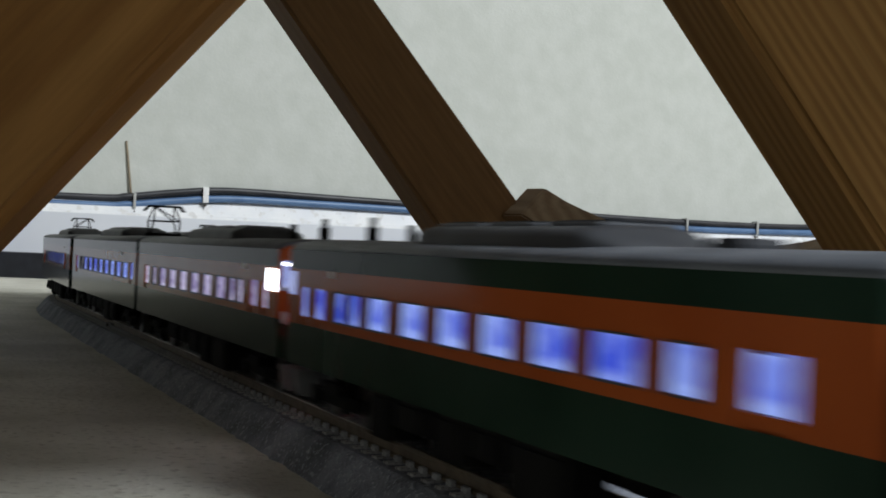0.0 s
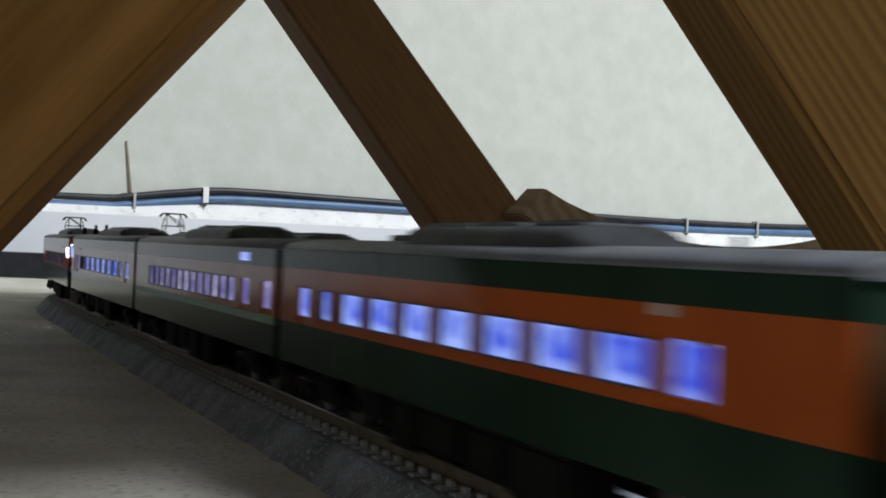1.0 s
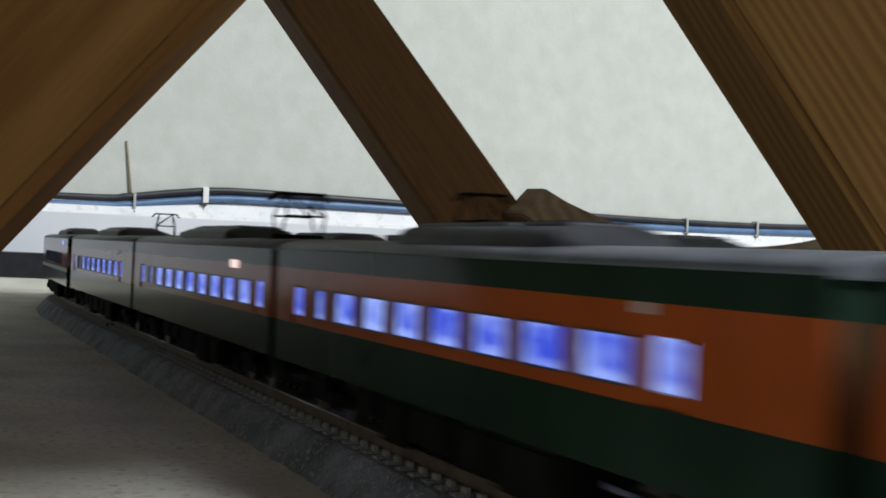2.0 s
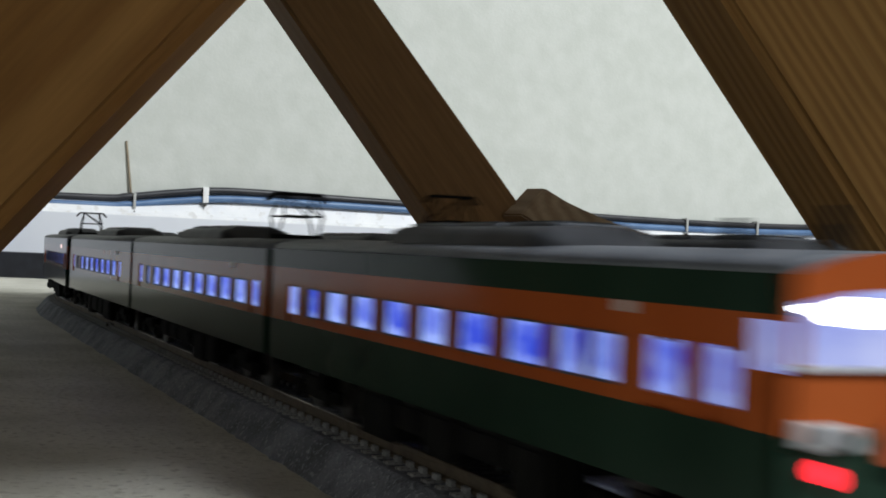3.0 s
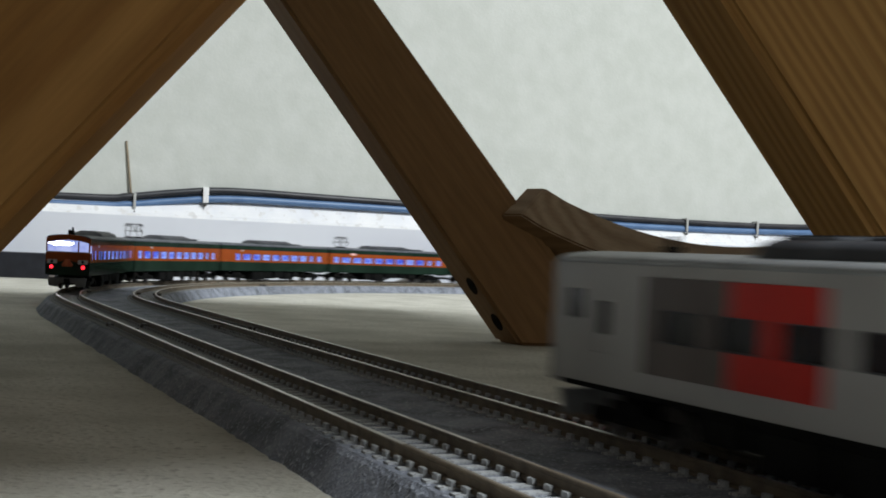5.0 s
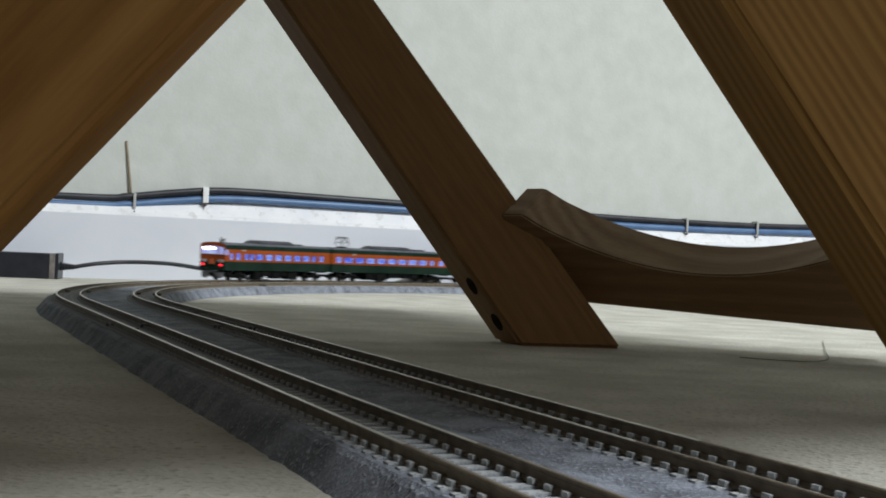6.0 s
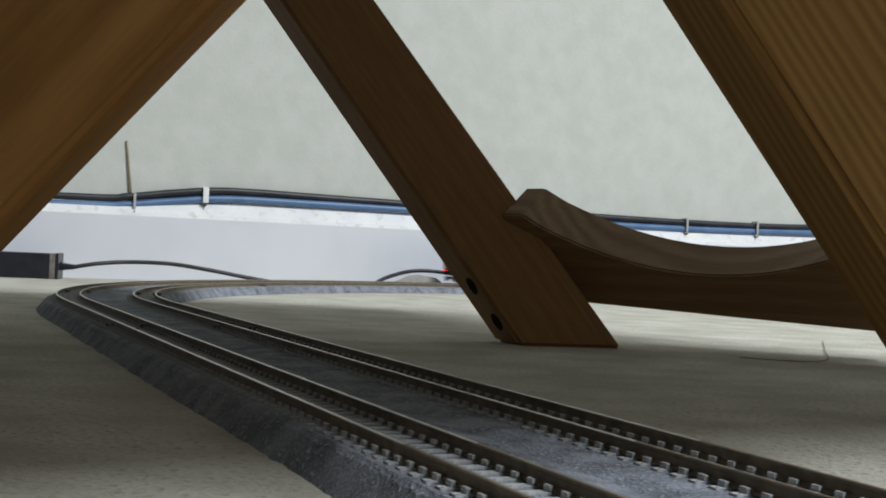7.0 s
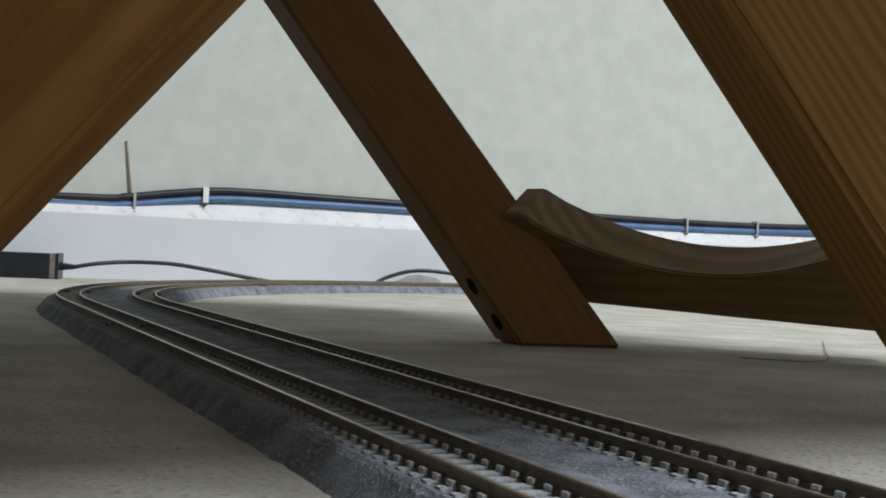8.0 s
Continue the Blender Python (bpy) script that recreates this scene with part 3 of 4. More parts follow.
def running_gear(car, cab, seed, boxes_from=-0.024, boxes_to=0.024):
    """Bogies near the ends, equipment boxes between, and clear gaps that let the light through."""
    rnd = random.Random(seed)
    part("underframe", boxes(((-HALF + 0.002, -0.0087, 0.0063), (HALF - 0.002, 0.0087, 0.0078))), M_BLACK, car)
    part("centre_sill", boxes(((boxes_from, -0.0035, 0.0036), (boxes_to, 0.0035, 0.0060))), M_BLACK, car, "black centre sill")
    x = boxes_from
    while x < boxes_to - 0.004:
        w = min(rnd.uniform(0.007, 0.014), boxes_to - x)
        low = rnd.choice((0.0009, 0.0014, 0.0020, 0.0030))
        for sy in (-1, 1):
            bx = part("equipment_box", boxes(((x, min(sy * 0.0088, sy * 0.004), low), (x + w, max(sy * 0.0088, sy * 0.004), 0.0066), 0.0003)), M_BLACK, car, "black underfloor equipment box")
            part("box_lid", boxes(((x + 0.001, min(sy * 0.0088, sy * 0.0091), low + 0.0006), (x + w - 0.001, max(sy * 0.0088, sy * 0.0091), 0.0058))), M_BLACK, bx)
        x += w + rnd.uniform(0.0006, 0.0030)
    for bx in (-0.047, 0.047):
        b = part("bogie", boxes(((bx - 0.0105, -0.0078, 0.0022), (bx + 0.0105, -0.0066, 0.0040), 0.0003), ((bx - 0.0105, 0.0066, 0.0022), (bx + 0.0105, 0.0078, 0.0040), 0.0003),
                                ((bx - 0.003, -0.0070, 0.0028), (bx + 0.003, 0.0070, 0.0060)), ((bx - 0.004, -0.0084, 0.0036), (bx + 0.004, -0.0076, 0.0054), 0.0003), ((bx - 0.004, 0.0076, 0.0036), (bx + 0.004, 0.0084, 0.0054), 0.0003)), M_BLACK, car, "black bogie")
        for wx in (bx - 0.007, bx + 0.007):
            bm = bmesh.new()
            for sy in (-1, 1):
                rod(bm, (wx, sy * 0.0041, 0.00285), (wx, sy * 0.0056, 0.00285), 0.0028, 16)
            rod(bm, (wx, -0.0041, 0.00285), (wx, 0.0041, 0.00285), 0.0006)
            part("wheelset", bm, M_STEEL, b, "steel wheelset")
            for sy in (-1, 1):
                part("axle_box", boxes(((wx - 0.0014, min(sy * 0.0076, sy * 0.0084), 0.0018), (wx + 0.0014, max(sy * 0.0076, sy * 0.0084), 0.0038), 0.0003)), M_BLACK, b)
    for ex in (-1, 1):
        if cab and ex < 0:
            continue
        part("gangway", boxes(((min(ex * HALF, ex * (HALF + 0.0017)), -0.0036, 0.0055), (max(ex * HALF, ex * (HALF + 0.0017)), 0.0036, 0.0205), 0.0004)), M_BLACK, car, "black gangway bellows")
        part("coupler", boxes(((min(ex * (HALF - 0.004), ex * (HALF + 0.002)), -0.0013, 0.0028), (max(ex * (HALF - 0.004), ex * (HALF + 0.002)), 0.0013, 0.0046))), M_BLACK, car)


def pane(name, x0, x1, lo, hi, sgn, material, car, label="lit window pane"):
    o = part(name, boxes(((x0 + 0.0001, -0.0009, lo + 0.0001), (x1 - 0.0001, -0.00045, hi - 0.0001))), material, car, label)
    place_side(o, sgn)
    return o


def fx(f):
    """Place along a car from its fraction, the rear end being 0."""
    return -HALF + 2 * HALF * f


def orange_car(cab, panto, stripe, seed, sign=None, bright=False):
    car = thing("train_car", "orange and dark green model train car with lit windows" if not cab else
                "orange and green model driving car with glowing windscreen", "model train", "orange and green train")
    rear = -HALF + (0.0012 if cab else 0)
    wlo, whi = 0.0136, 0.0178
    w0 = 0.097 if seed == 3 else 0.185
    band_top = Z2
    if stripe:
        w0, wlo, whi, band_top = 0.205, 0.0136, 0.0180, 0.0202
    wins = [(fx(w0 + 0.0512 * k), fx(w0 + 0.0512 * k + 0.038), wlo, whi) for k in range(13)] if stripe else [(fx(w0 + 0.0875 * k), fx(w0 + 0.0875 * k + 0.068), wlo, whi) for k in range(7 if w0 > 0.1 else 8)] + [(fx(0.81), fx(0.845), wlo, whi)]
    doors = [(fx(w0 - 0.062), fx(w0 - 0.022), 0.0118, 0.0179), (fx(0.888), fx(0.93), 0.0118, 0.0179)]
    if stripe:
        doors = [(fx(0.130), fx(0.168), 0.0118, 0.0180), (fx(0.022), fx(0.060), 0.0118, 0.0180)]
    if cab:
        wins = [(fx(f), fx(f + w), wlo, whi) for f, w in ((0.179, 0.036), (0.224, 0.038), (0.280, 0.062), (0.368, 0.063), (0.455, 0.063), (0.543, 0.063), (0.632, 0.063), (0.72, 0.063), (0.81, 0.04))]
        doors[0] = (fx(0.109), fx(0.146), 0.0118, 0.0179)
        doors.append((fx(0.057), fx(0.084), 0.0118, 0.0179))
    glowing = M_LILAC if stripe else M_PALE if bright else M_WINDOW
    for sgn in (-1, 1):
        o = part("lower_panel", side_panels(Z0, Z1, rear, HALF, []), M_GREEN, car, "dark green lower side panel")
        place_side(o, sgn)
        o = part("window_band", side_panels(Z1, band_top, rear, HALF, wins + doors), M_ORANGE, car, "orange window band")
        place_side(o, sgn)
        o = part("upper_panel", side_panels(band_top, Z3, rear, HALF, []), M_GREEN, car, "dark green eaves band")
        place_side(o, sgn)
        if stripe:
            o = part("stripe", side_panels(Z1 - 0.0011, Z1 + 0.0001, rear, HALF, []), M_LIME, car, "light green stripe")
            place_side(o, sgn, -0.0001)
        for a, b, lo, hi in wins:
            w = pane("window_pane", a, b, lo, hi, sgn, glowing, car)
            fr = part("window_frame", boxes(((a, -0.0004, lo), (b, 0.0001, lo + 0.0002)), ((a, -0.0004, hi - 0.0002), (b, 0.0001, hi)), ((a, -0.0004, lo), (a + 0.0002, 0.0001, hi)), ((b - 0.0002, -0.0004, lo), (b, 0.0001, hi))), M_POD, car, "thin grey window frame")
            place_side(fr, sgn)
        for a, b, lo, hi in doors:
            pane("door_window", a, b, 0.0136, hi - 0.0002, sgn, glowing, car, "lit door window")
            d = part("door", boxes(((a, -0.0009, 0.0066), (b, -0.0003, 0.0136))), M_ORANGE, car, "recessed orange door")
            place_side(d, sgn)
        sx, sz = (0.130, 0.0209) if stripe else (0.163, 0.0195)
        sg = part("destination_sign", boxes(((fx(sx), -0.0003, sz), (fx(sx + (0.042 if sign else 0.016)), 0.0002, sz + (0.0014 if sign else 0.0009)), 0.0001)), sign or M_SILVER, car, "small lit side sign" if sign else "small pale side sign")
        place_side(sg, sgn)
    roof_shell(rear, HALF, M_ROOF, car)
    roof_unit(fx(0.31), fx(0.695), car)
    if panto:
        pantograph(fx(panto), car)
        part("roof_box", boxes(((fx(0.72), -0.004, 0.0244), (fx(0.80), 0.004, 0.0259), 0.0004)), M_POD, car, "dark roof equipment box")
    else:
        part("vent", boxes(((fx(0.76), -0.0022, 0.0244), (fx(0.80), 0.0022, 0.0257), 0.0005)), M_POD, car, "small roof ventilator")
    ends = (1,) if cab else (-1, 1)
    for ex in ends:
        part("end_wall", boxes(((min(ex * (HALF - 0.0004), ex * (HALF - 0.001)), -SIDE + 0.0007, Z0), (max(ex * (HALF - 0.0004), ex * (HALF - 0.001)), SIDE - 0.0007, Z3))), M_GREEN, car, "dark end wall")
    if cab:
        driving_end(car, bright)
    running_gear(car, cab, seed, *((-0.019, 0.028) if stripe else (-0.029, 0.029)))
    return car


def face_prism(prof, x0, x1):
    """A plate in the y-z plane of the car's end."""
    bm = bmesh.new()
    a = [bm.verts.new((x0, y, z)) for y, z in prof]
    b = [bm.verts.new((x1, y, z)) for y, z in prof]
    bm.faces.new(a)
    bm.faces.new(b[::-1])
    for i in range(len(a)):
        k = (i + 1) % len(a)
        bm.faces.new((a[i], b[i], b[k], a[k]))
    bmesh.ops.recalc_face_normals(bm, faces=bm.faces)
    return bm


def disc(y, z, r, x0, x1, n=18):
    return rod(bmesh.new(), (x0, y, z), (x1, y, z), r, n)


def driving_end(car, bright):
    x = -HALF + 0.0012
    w = SIDE
    # lower dark green shield, orange waist, windscreen surround and domed brow
    part("front_shield", face_prism([(-w, Z0), (w, Z0), (w, 0.0123), (w * 0.4, 0.0125), (0, 0.0136), (-w * 0.4, 0.0125), (-w, 0.0123)], x - 0.0002, x + 0.0012), M_GREEN, car, "dark green front apron with raised point")
    part("front_waist", face_prism([(-w, 0.0115), (w, 0.0115), (w, 0.0170), (-w, 0.0170)], x, x + 0.0011), M_ORANGE, car, "orange front waist")
    part("front_brow", face_prism([(-w, 0.0211), (-w * 0.5, 0.0221), (0, 0.0225), (w * 0.5, 0.0221), (w, 0.0211), (w, 0.0230), (w * 0.8, 0.0238), (w * 0.45, 0.0246), (0, 0.0249), (-w * 0.45, 0.0246), (-w * 0.8, 0.0238), (-w, 0.0230)], x - 0.0002, x + 0.0012), M_ORANGE, car, "orange curved brow above the windscreen")
    g = w - 0.0004
    part("windscreen", face_prism([(-g, 0.0169), (g, 0.0169), (g, 0.0211), (g * 0.5, 0.0221), (0, 0.0224), (-g * 0.5, 0.0221), (-g, 0.0211)], x + 0.0002, x + 0.0008), M_SCREEN, car, "windscreen lit bluish white")
    bm = disc(0, 0, 1, -0.0003, 0.0003, 24)
    for v in bm.verts:
        k = 1 + 0.16 * math.sin(5 * math.atan2(v.co.z, v.co.y) + 0.7)
        v.co = Vector((x + 0.0001 + v.co.x, 0.0030 + 0.0053 * v.co.y * k, 0.0207 + 0.0009 * v.co.z * k))
    part("windscreen_lamp", bm, M_WHITE_LED, car, "bright white cab lamp behind the windscreen")
    for sy in (-1, 1):
        sw = part("cab_side_window", boxes(((-HALF + 0.0020, -0.0004, 0.0166), (-HALF + (0.0075 if bright else 0.0050), 0.0001, 0.0200), 0.0001)), M_WHITE_LED if bright else M_SCREEN, car, "brightly lit cab side window" if bright else "cab side window lit bluish white")
        place_side(sw, sy)
    part("windscreen_sill", boxes(((x - 0.0003, -w, 0.0168), (x + 0.0006, w, 0.0172))), M_SILVER, car, "silver windscreen sill")
    for y in (-w + 0.0003, -0.0046, w - 0.0003):
        part("windscreen_post", boxes(((x - 0.0002, y - 0.0003, 0.0170), (x + 0.0008, y + 0.0003, 0.0219 if abs(y) < 0.006 else 0.0211))), M_ORANGE, car, "orange windscreen post")
    for sy in (-1, 1):
        b = part("light_bezel", boxes(((x - 0.0006, sy * 0.0068 - 0.0022, 0.0117), (x + 0.0002, sy * 0.0068 + 0.0022, 0.0135), 0.0003)), M_SILVER, car, "silver light bezel")
        part("headlight", disc(sy * 0.0068, 0.0126, 0.0007, x - 0.0008, x - 0.0004), M_DARKPANE, b, "unlit round headlight")
        part("tail_light", disc(sy * 0.0070, 0.0102, 0.00075, x - 0.0007, x + 0.0004), M_TAIL, car, "glowing red tail light")
    part("head_mark", face_prism([(-0.0020, 0.0105), (0.0020, 0.0105), (0.0024, 0.0113), (0.0009, 0.0138), (-0.0009, 0.0138), (-0.0024, 0.0113)], x - 0.0009, x - 0.0002), M_MARK, car, "small orange-red head mark")
    part("snow_plough", face_prism([(-0.0086, 0.0054), (0.0086, 0.0054), (0.0080, 0.0017), (0.0042, 0.0012), (0.0034, 0.0032), (-0.0034, 0.0032), (-0.0042, 0.0012), (-0.0080, 0.0017)], x + 0.0004, x + 0.0014), M_PLOW, car, "grey snow plough")
    part("coupler", boxes(((x - 0.0016, -0.0011, 0.0030), (x + 0.002, 0.0011, 0.0050), 0.0003)), M_BLACK, car, "black coupler")
    bm = bmesh.new()
    rod(bm, (-HALF + 0.010, 0, 0.0240), (-HALF + 0.010, 0, 0.0268), 0.0009, 10)
    rod(bm, (-HALF + 0.010, 0, 0.0266), (-HALF + 0.010, 0, 0.0282), 0.0005, 10)
    part("whistle", bm, M_BLACK, car, "small black roof whistle")
    bm = bmesh.new()
    rod(bm, (-HALF + 0.018, 0.003, 0.0240), (-HALF + 0.018, 0.003, 0.0272), 0.0006, 10)
    part("aerial", bm, M_BLACK, car, "small black roof aerial")


def white_car(cab, panto, seed, pale=False):
    car = thing("train_car", "off-white model express car with grey and red blocks" if not cab else
                "off-white model express driving car with dark windows", "model train", "white express train")
    rear = -HALF + (0.0010 if cab else 0)
    wlo, whi = 0.0138, 0.0178
    glowing = M_DARKPANE if cab else (M_PALE if pale else M_WINDOW)
    lab = "dark unlit window pane" if cab else "lit window pane"
    if cab:
        wins = [(fx(0.225 + 0.091 * k), fx(0.225 + 0.091 * k + 0.066), wlo, whi) for k in range(7)]
        doors = [(fx(0.887), fx(0.920), 0.0114, 0.0182), (fx(0.10), fx(0.13), 0.0114, 0.0182), (fx(0.035), fx(0.075), 0.0156, 0.0196)]
        blocks = [(0.195, 0.335, M_BROWN, "grey-brown livery block"), (0.335, 0.462, M_RED, "red livery block")]
    else:
        wins = [(fx(0.128 + 0.0765 * k), fx(0.128 + 0.0765 * k + 0.063), wlo, whi) for k in range(9)]
        doors = [(fx(0.850), fx(0.884), 0.0114, 0.0182), (fx(0.061), fx(0.095), 0.0114, 0.0182)]
        if pale:
            doors[0] = (fx(0.886), fx(0.922), 0.0114, 0.0182)
            wins = [(fx(0.160 + 0.0525 * k), fx(0.160 + 0.0525 * k + 0.040), wlo, whi) for k in range(13)]
        b0 = 0.114 if pale else 0.098
        b1, b2 = (0.302, 0.408) if pale else (0.258, 0.362)
        blocks = [(b0, b0 + 0.012, M_YELLOW, "mustard livery stripe"), (b0 + 0.012, b1, M_BROWN, "grey-brown livery block"), (b1, b2, M_RED, "red livery block")]
    for sgn in (-1, 1):
        o = part("side_wall", side_panels(0.0072, Z3, rear, HALF, wins + doors), M_CREAM, car, "off-white side wall")
        place_side(o, sgn)
        for f0, f1, mat, lb in blocks:
            x0, x1 = fx(f0), fx(f1)
            cut = [(max(a, x0), min(b, x1), lo, hi) for a, b, lo, hi in wins if b > x0 and a < x1]
            cut = [c for c in cut if c[1] - c[0] > 0.0002]
            o = part("livery_block", side_panels(0.0098, 0.0217, x0, x1, cut, 0.0003), mat, car, lb)
            place_side(o, sgn, -0.00015)
        for a, b, lo, hi in wins:
            pane("window_pane", a, b, lo, hi, sgn, glowing, car, lab)
            fr = part("window_frame", boxes(((a, -0.0005, lo), (b, -0.0001, lo + 0.00018)), ((a, -0.0005, hi - 0.00018), (b, -0.0001, hi)), ((a, -0.0005, lo), (a + 0.00018, -0.0001, hi)), ((b - 0.00018, -0.0005, lo), (b, -0.0001, hi))), M_POD, car, "thin grey window frame")
            place_side(fr, sgn)
        for a, b, lo, hi in doors:
            if hi > 0.0190:
                pane("cab_side_window", a, b, lo, hi, sgn, M_DARKPANE, car, "dark cab side window")
                continue
            pane("door_window", a, b, 0.0138, hi - 0.0002, sgn, M_DARKPANE if cab or pale else M_WINDOW, car, "door window")
            d = part("door", boxes(((a, -0.0009, 0.0114), (b, -0.0003, 0.0138))), M_CREAM, car, "recessed off-white door")
            place_side(d, sgn)
        ew = part("end_window", boxes(((fx(0.955), -0.0004, 0.0150), (fx(0.977), 0.0001, 0.0170), 0.0001)), glowing, car, "small end window")
        place_side(ew, sgn)
    roof_shell(rear, HALF, M_WHITE_ROOF, car)
    if panto:
        pantograph(fx(0.88), car, 0.0342)
        roof_unit(fx(0.30), fx(0.68), car, 0.0025)
    else:
        roof_unit(fx(0.30), fx(0.68), car, 0.0025)
    for ex in ((1,) if cab else (-1, 1)):
        part("end_wall", boxes(((min(ex * (HALF - 0.0004), ex * (HALF - 0.001)), -SIDE + 0.0007, Z0), (max(ex * (HALF - 0.0004), ex * (HALF - 0.001)), SIDE - 0.0007, Z3))), M_CREAM, car, "off-white end wall")
    if cab:
        x, w = rear, SIDE
        part("front_panel", face_prism([(-w, Z0), (w, Z0), (w, 0.0158), (-w, 0.0158)], x - 0.0004, x + 0.0010), M_CREAM, car, "off-white front panel")
        part("windscreen", boxes(((x + 0.0002, -w + 0.0004, 0.0158), (x + 0.0008, w - 0.0004, 0.0206))), M_DARKPANE, car, "dark windscreen")
        part("front_brow", face_prism([(-w, 0.0205), (w, 0.0205), (w, 0.0230), (w * 0.8, 0.0238), (w * 0.45, 0.0246), (0, 0.0249), (-w * 0.45, 0.0246), (-w * 0.8, 0.0238), (-w, 0.0230)], x - 0.0003, x + 0.0010), M_CREAM, car, "off-white brow")
        for sy in (-1, 1):
            part("tail_light", disc(sy * 0.0068, 0.0105, 0.0008, x - 0.0009, x), M_TAIL, car, "glowing red tail light")
        part("snow_plough", face_prism([(-0.0086, 0.0054), (0.0086, 0.0054), (0.0080, 0.0019), (-0.0080, 0.0019)], x + 0.0004, x + 0.0014), M_PLOW, car, "grey snow plough")
        bm = bmesh.new()
        rod(bm, (-HALF + 0.016, 0, 0.0240), (-HALF + 0.016, 0, 0.0257), 0.0013, 10)
        rod(bm, (-HALF + 0.016, 0, 0.0256), (-HALF + 0.016, 0, 0.0271), 0.0006, 10)
        part("whistle", bm, M_BLACK, car, "small black roof whistle")
    running_gear(car, cab, seed, *((-0.036, 0.018) if pale else (-0.030, 0.030)))
    return car


def car_pose(s, off, ahead):
    """On both bogies on the rails; ahead -1 turns the car end for end."""
    a, b = on_track(s - 0.046, off)[0], on_track(s + 0.046, off)[0]
    d = (b - a) * ahead
    return Matrix.Translation((a + b) / 2 + Vector((0, 0, RAIL_Z))) @ Matrix.Rotation(math.atan2(d.y, d.x), 4, "Z")


# ---- small things by the wall ----
def by_wall(x, y, z):
    """x along the wall, y out from its face (negative is towards the room), z over the carpet."""
    return WALL @ Vector((x, y, z))


def wall_things():
    blue = [(-0.51, 0.054), (-0.25, 0.0555), (0.0, 0.0568), (0.04, 0.0585), (0.075, 0.063), (0.12, 0.0672), (0.20, 0.0672), (0.30, 0.0662), (0.42, 0.064), (0.55, 0.0635), (0.66, 0.0655), (0.78, 0.069), (0.95, 0.0685), (1.5, 0.067)]
    tube("network_cable", [by_wall(x, 0.0044, z) for x, z in blue], 0.0029, M_CABLE_BLUE)
    tagged(bpy.data.objects["network_cable"], "blue network cable clipped along the skirting ledge", "cable")
    tube("power_cable", [by_wall(x, 0.0049, z + 0.0058 + 0.0008 * math.sin(x * 17)) for x, z in blue], 0.0030, M_CABLE_BLACK)
    tagged(bpy.data.objects["power_cable"], "black cable clipped above the blue cable", "cable")
    # thin grey tube under the left part of the blue cable
    tube("aerial_cable", [by_wall(x, 0.0030 + 0.004 * max(0, (x - 0.02) / 0.1), z - 0.0036) for x, z in blue if x < 0.13], 0.0011, M_GREY_TUBE)
    tagged(bpy.data.objects["aerial_cable"], "thin grey tube running under the blue cable", "cable")
    for x, z, big in ((0.045, 0.0585, 0), (0.101, 0.0662, 1), (0.302, 0.0655, 0), (0.548, 0.0640, 0), (0.625, 0.0648, 0)):
        m = Matrix.Translation(by_wall(x, 0.0056, z)) @ Matrix.Rotation(TH, 4, "Z")
        c = thing("cable_clip", "white plastic cable clip on the skirting" if big else "grey plastic cable clip with nail on the skirting", "cable clip", "cable clips", m)
        w = 0.0023 if big else 0.0011
        part("strap", boxes(((-w, -0.0062, -0.0030), (w, -0.0046, 0.0094), 0.0006), ((-w, -0.005, 0.0083), (w, 0.006, 0.0094), 0.0004)), M_CLIP if big else M_CLIP_GREY, c)
        bm = bmesh.new()
        rod(bm, (0, -0.0064, -0.0052), (0, 0.002, -0.0052), 0.0007, 8)
        part("nail", bm, M_NAIL, c, "small steel nail")
    bm = bmesh.new()
    rod(bm, by_wall(0.0430, 0.0052, 0.0655), by_wall(0.0377, 0.0071, 0.1085), 0.0009, 8)
    tagged(part("stick", bm, M_STICK), "thin pale wooden stick leaning against the wall", "stick")
    # power adapter on the carpet with its lead
    ad = thing("power_adapter", "black plastic power adapter lying on the carpet by the wall", "adapter", m=Matrix.Translation((-0.2795, 0.992, FLOOR)) @ Matrix.Rotation(radians(8), 4, "Z"))
    part("case", boxes(((-0.105, -0.012, 0.0), (-0.006, 0.016, 0.0185), 0.0012)), M_ADAPTER, ad)
    part("end_cap", boxes(((-0.0062, -0.0125, 0.0002), (-0.0022, 0.0155, 0.0187), 0.0008)), M_ADAPTER_END, ad, "worn grey end cap")
    part("end_plate", boxes(((-0.0024, -0.012, 0.0), (0.0, 0.015, 0.019), 0.0006)), M_ADAPTER, ad)
    bm = bmesh.new()
    for i in range(5):
        rod(bm, (0.0022 * i - 0.0005, 0, 0.0092), (0.0022 * i + 0.0012, 0, 0.0092), 0.0031 - 0.0003 * i, 12)
        rod(bm, (0.0022 * i + 0.001, 0, 0.0092), (0.0022 * i + 0.002, 0, 0.0092), 0.0022 - 0.0002 * i, 12)
    part("strain_relief", bm, M_ADAPTER, ad, "ribbed black strain relief")
    for x, z, w in ((-0.055, 0.011, 0.006), (-0.044, 0.008, 0.003)):
        part("label_bar", boxes(((x, -0.0123, z), (x + w, -0.0118, z + 0.003))), M_ADAPTER_END, ad, "worn grey print bar")
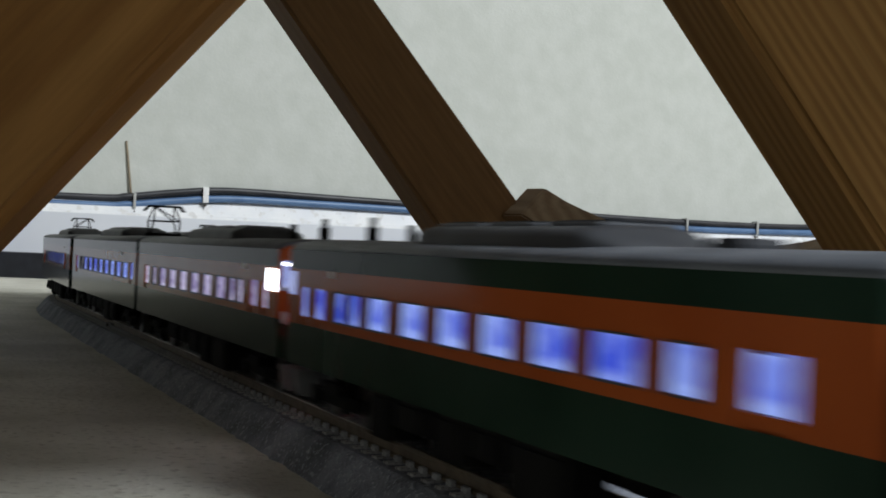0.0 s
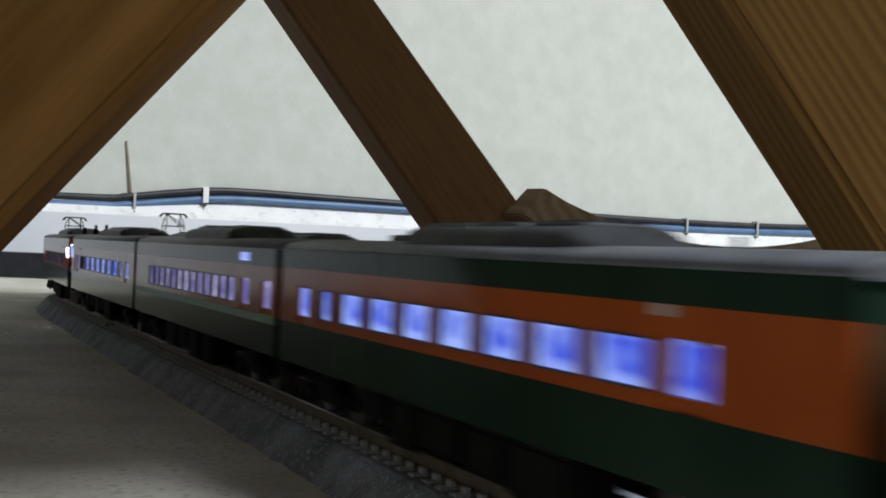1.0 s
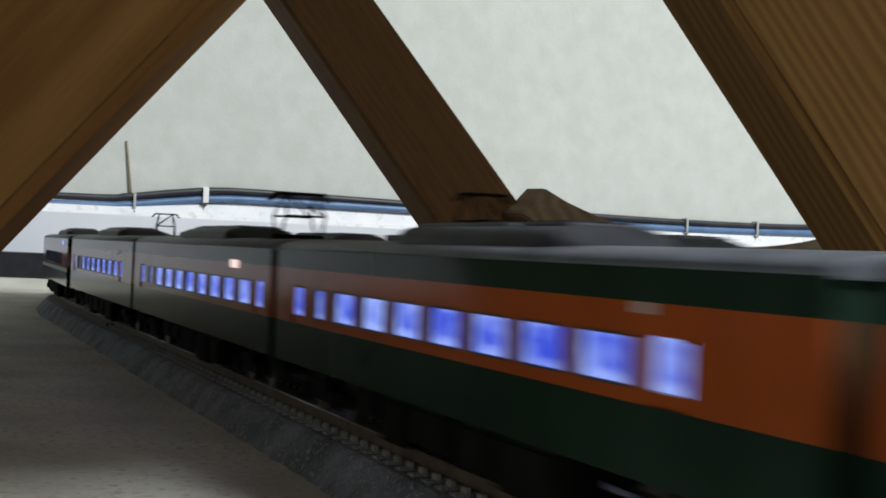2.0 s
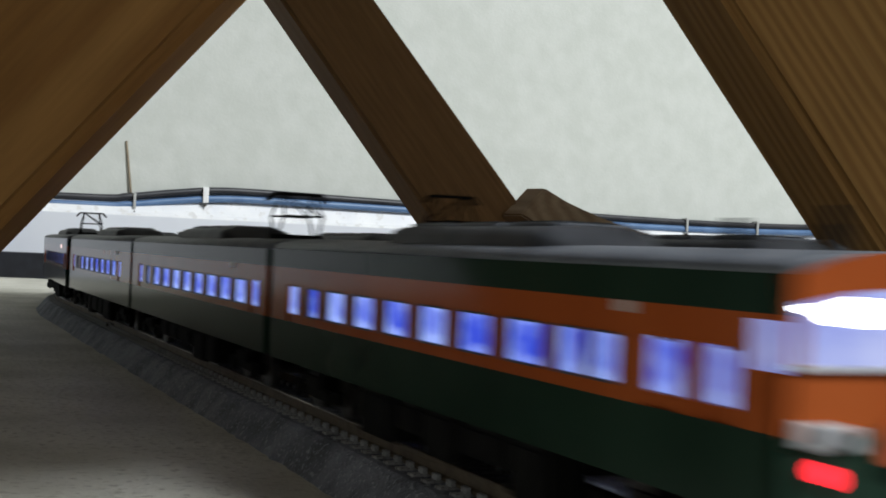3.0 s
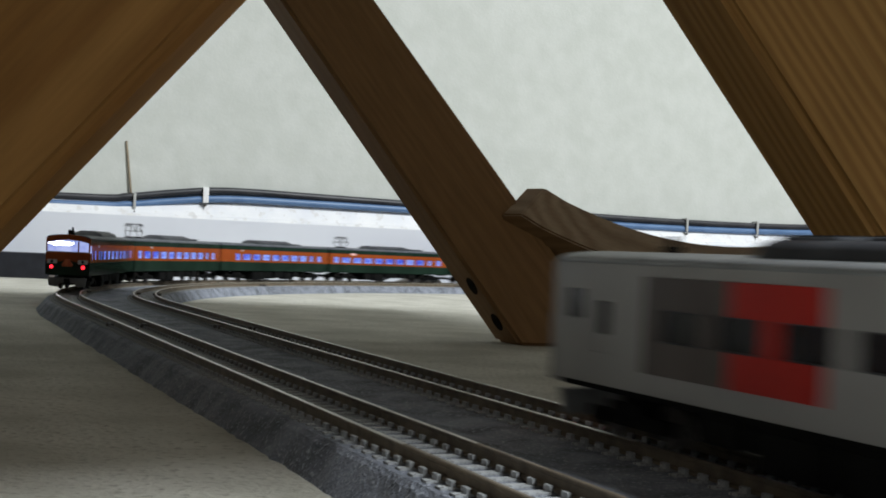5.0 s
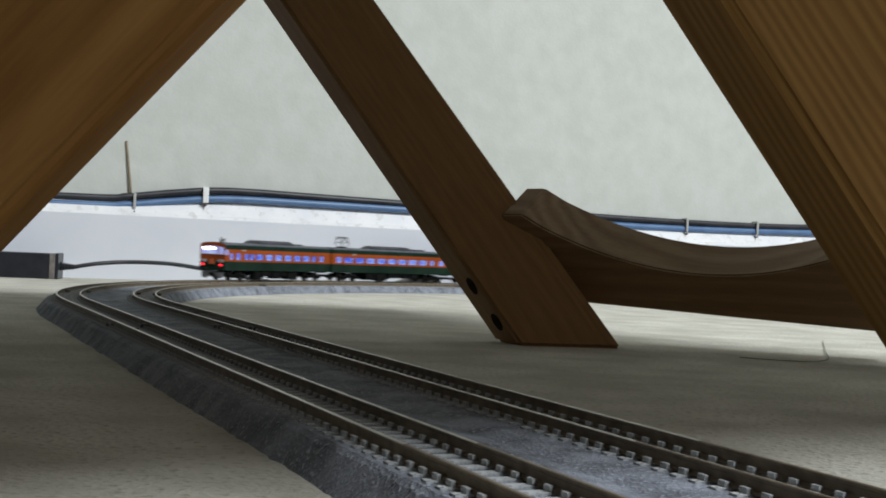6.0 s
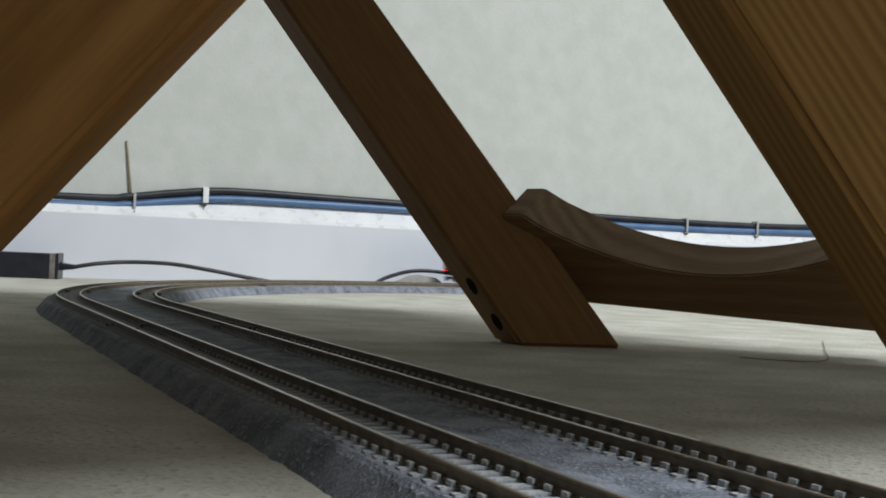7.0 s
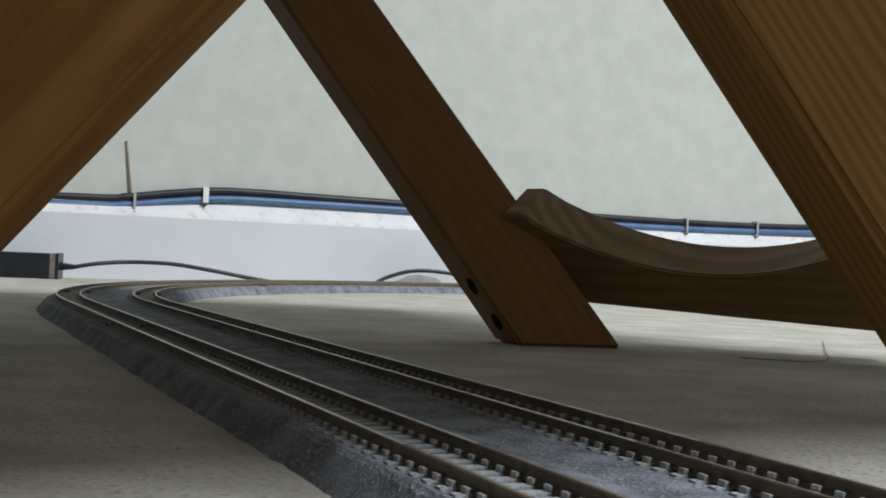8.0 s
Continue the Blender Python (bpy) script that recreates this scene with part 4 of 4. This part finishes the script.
    lead = [(-0.270, 0.9945, 0.0092), (-0.255, 1.0, 0.0122), (-0.235, 1.01, 0.0142), (-0.205, 1.018, 0.0142), (-0.175, 1.025, 0.0105), (-0.145, 1.035, 0.0055), (-0.12, 1.045, 0.0025), (-0.08, 1.068, 0.0016), (-0.060, 1.095, 0.0020),
            (-0.044, 1.11, 0.0098), (-0.025, 1.125, 0.0152), (-0.004, 1.133, 0.0155), (0.02, 1.142, 0.012), (0.06, 1.16, 0.002), (0.2, 1.215, 0.0017), (0.5, 1.33, 0.0017)]
    tube("adapter_lead", [(x, y, FLOOR + z) for x, y, z in lead], 0.0016, M_CABLE_BLACK)
    tagged(bpy.data.objects["adapter_lead"], "black lead looping along the carpet behind the track", "cable")
    bm = bmesh.new()
    bmesh.ops.create_uvsphere(bm, u_segments=32, v_segments=16, radius=1)
    for v in bm.verts:
        w = 1 + 0.16 * noise.noise(v.co * 2.3)
        v.co = Vector((v.co.x * 0.027 * w, v.co.y * 0.009, max(0.0, v.co.z) ** 1.3 * 0.0118 * w))
    scrap = smooth(part("cloth_scrap", bm, M_CLOTH))
    scrap.matrix_world = Matrix.Translation((-0.018, 1.1235, FLOOR)) @ Matrix.Rotation(TH, 4, "Z")
    tagged(scrap, "crumpled pale grey cloth scrap behind the track", "cloth")
    fib = [(0.100, 0.4495, 0.0), (0.108, 0.445, 0.0), (0.116, 0.443, 0.0), (0.124, 0.4455, 0.0), (0.133, 0.462, 0.0), (0.144, 0.504, 0.0), (0.163, 0.575, 0.0)]
    tube("fibre", [(x, y, FLOOR + 0.0006 + z) for x, y, z in fib], 0.00018, M_HAIR)
    tagged(bpy.data.objects["fibre"], "loose dark fibre curled on the carpet", "fibre")


room()
ceiling_lamp()
TRACK = railway()
stool()
wall_things()

# orange train from its tail forwards: kind of car, turned end for end or not
CAB, PLAIN, PANTO = orange_car(True, 0, False, 1), orange_car(False, 0, False, 2), orange_car(False, 0.14, False, 3)
STRIPE, CAB_PANTO, SIGNED = orange_car(False, 0, True, 4, M_WINDOW), orange_car(True, 0.68, False, 5), orange_car(False, 0.15, False, 3, M_SIGN)
here = Matrix.Identity(4)
ORANGE = [(CAB, 1), (PANTO, 1), (PLAIN, 1), (SIGNED, 1), (copy_thing(PLAIN, here), 1), (STRIPE, 1), (copy_thing(CAB, here), -1),
          (orange_car(True, 0, False, 6, None, True), 1), (copy_thing(PANTO, here), 1), (copy_thing(PLAIN, here), 1), (CAB_PANTO, -1)]
WCAB, WPALE, WPLAIN, WPANTO = white_car(True, False, 11), white_car(False, False, 12, True), white_car(False, False, 13), white_car(False, True, 14)
WHITE = [(WCAB, 1), (WPALE, 1), (WPLAIN, 1), (WPANTO, 1), (copy_thing(WPLAIN, here), 1), (copy_thing(WPLAIN, here), 1), (copy_thing(WPANTO, here), -1), (copy_thing(WPLAIN, here), 1), (copy_thing(WCAB, here), -1)]

sleepers(TRACK)


def motions():
    times = [i * 0.1 for i in range(81)]
    for i, (ob, way) in enumerate(ORANGE):
        walk(ob, [(t, car_pose(-0.7615 + 0.2769 * t + 0.137 * (i + 0.5), 0.0, way)) for t in times])
    for i, (ob, way) in enumerate(WHITE):
        walk(ob, [(t, car_pose(0.3231 - 0.297 * (t - 4.5) - 0.1378 * (i + 0.5), -SPACING, -way)) for t in times])


motions()
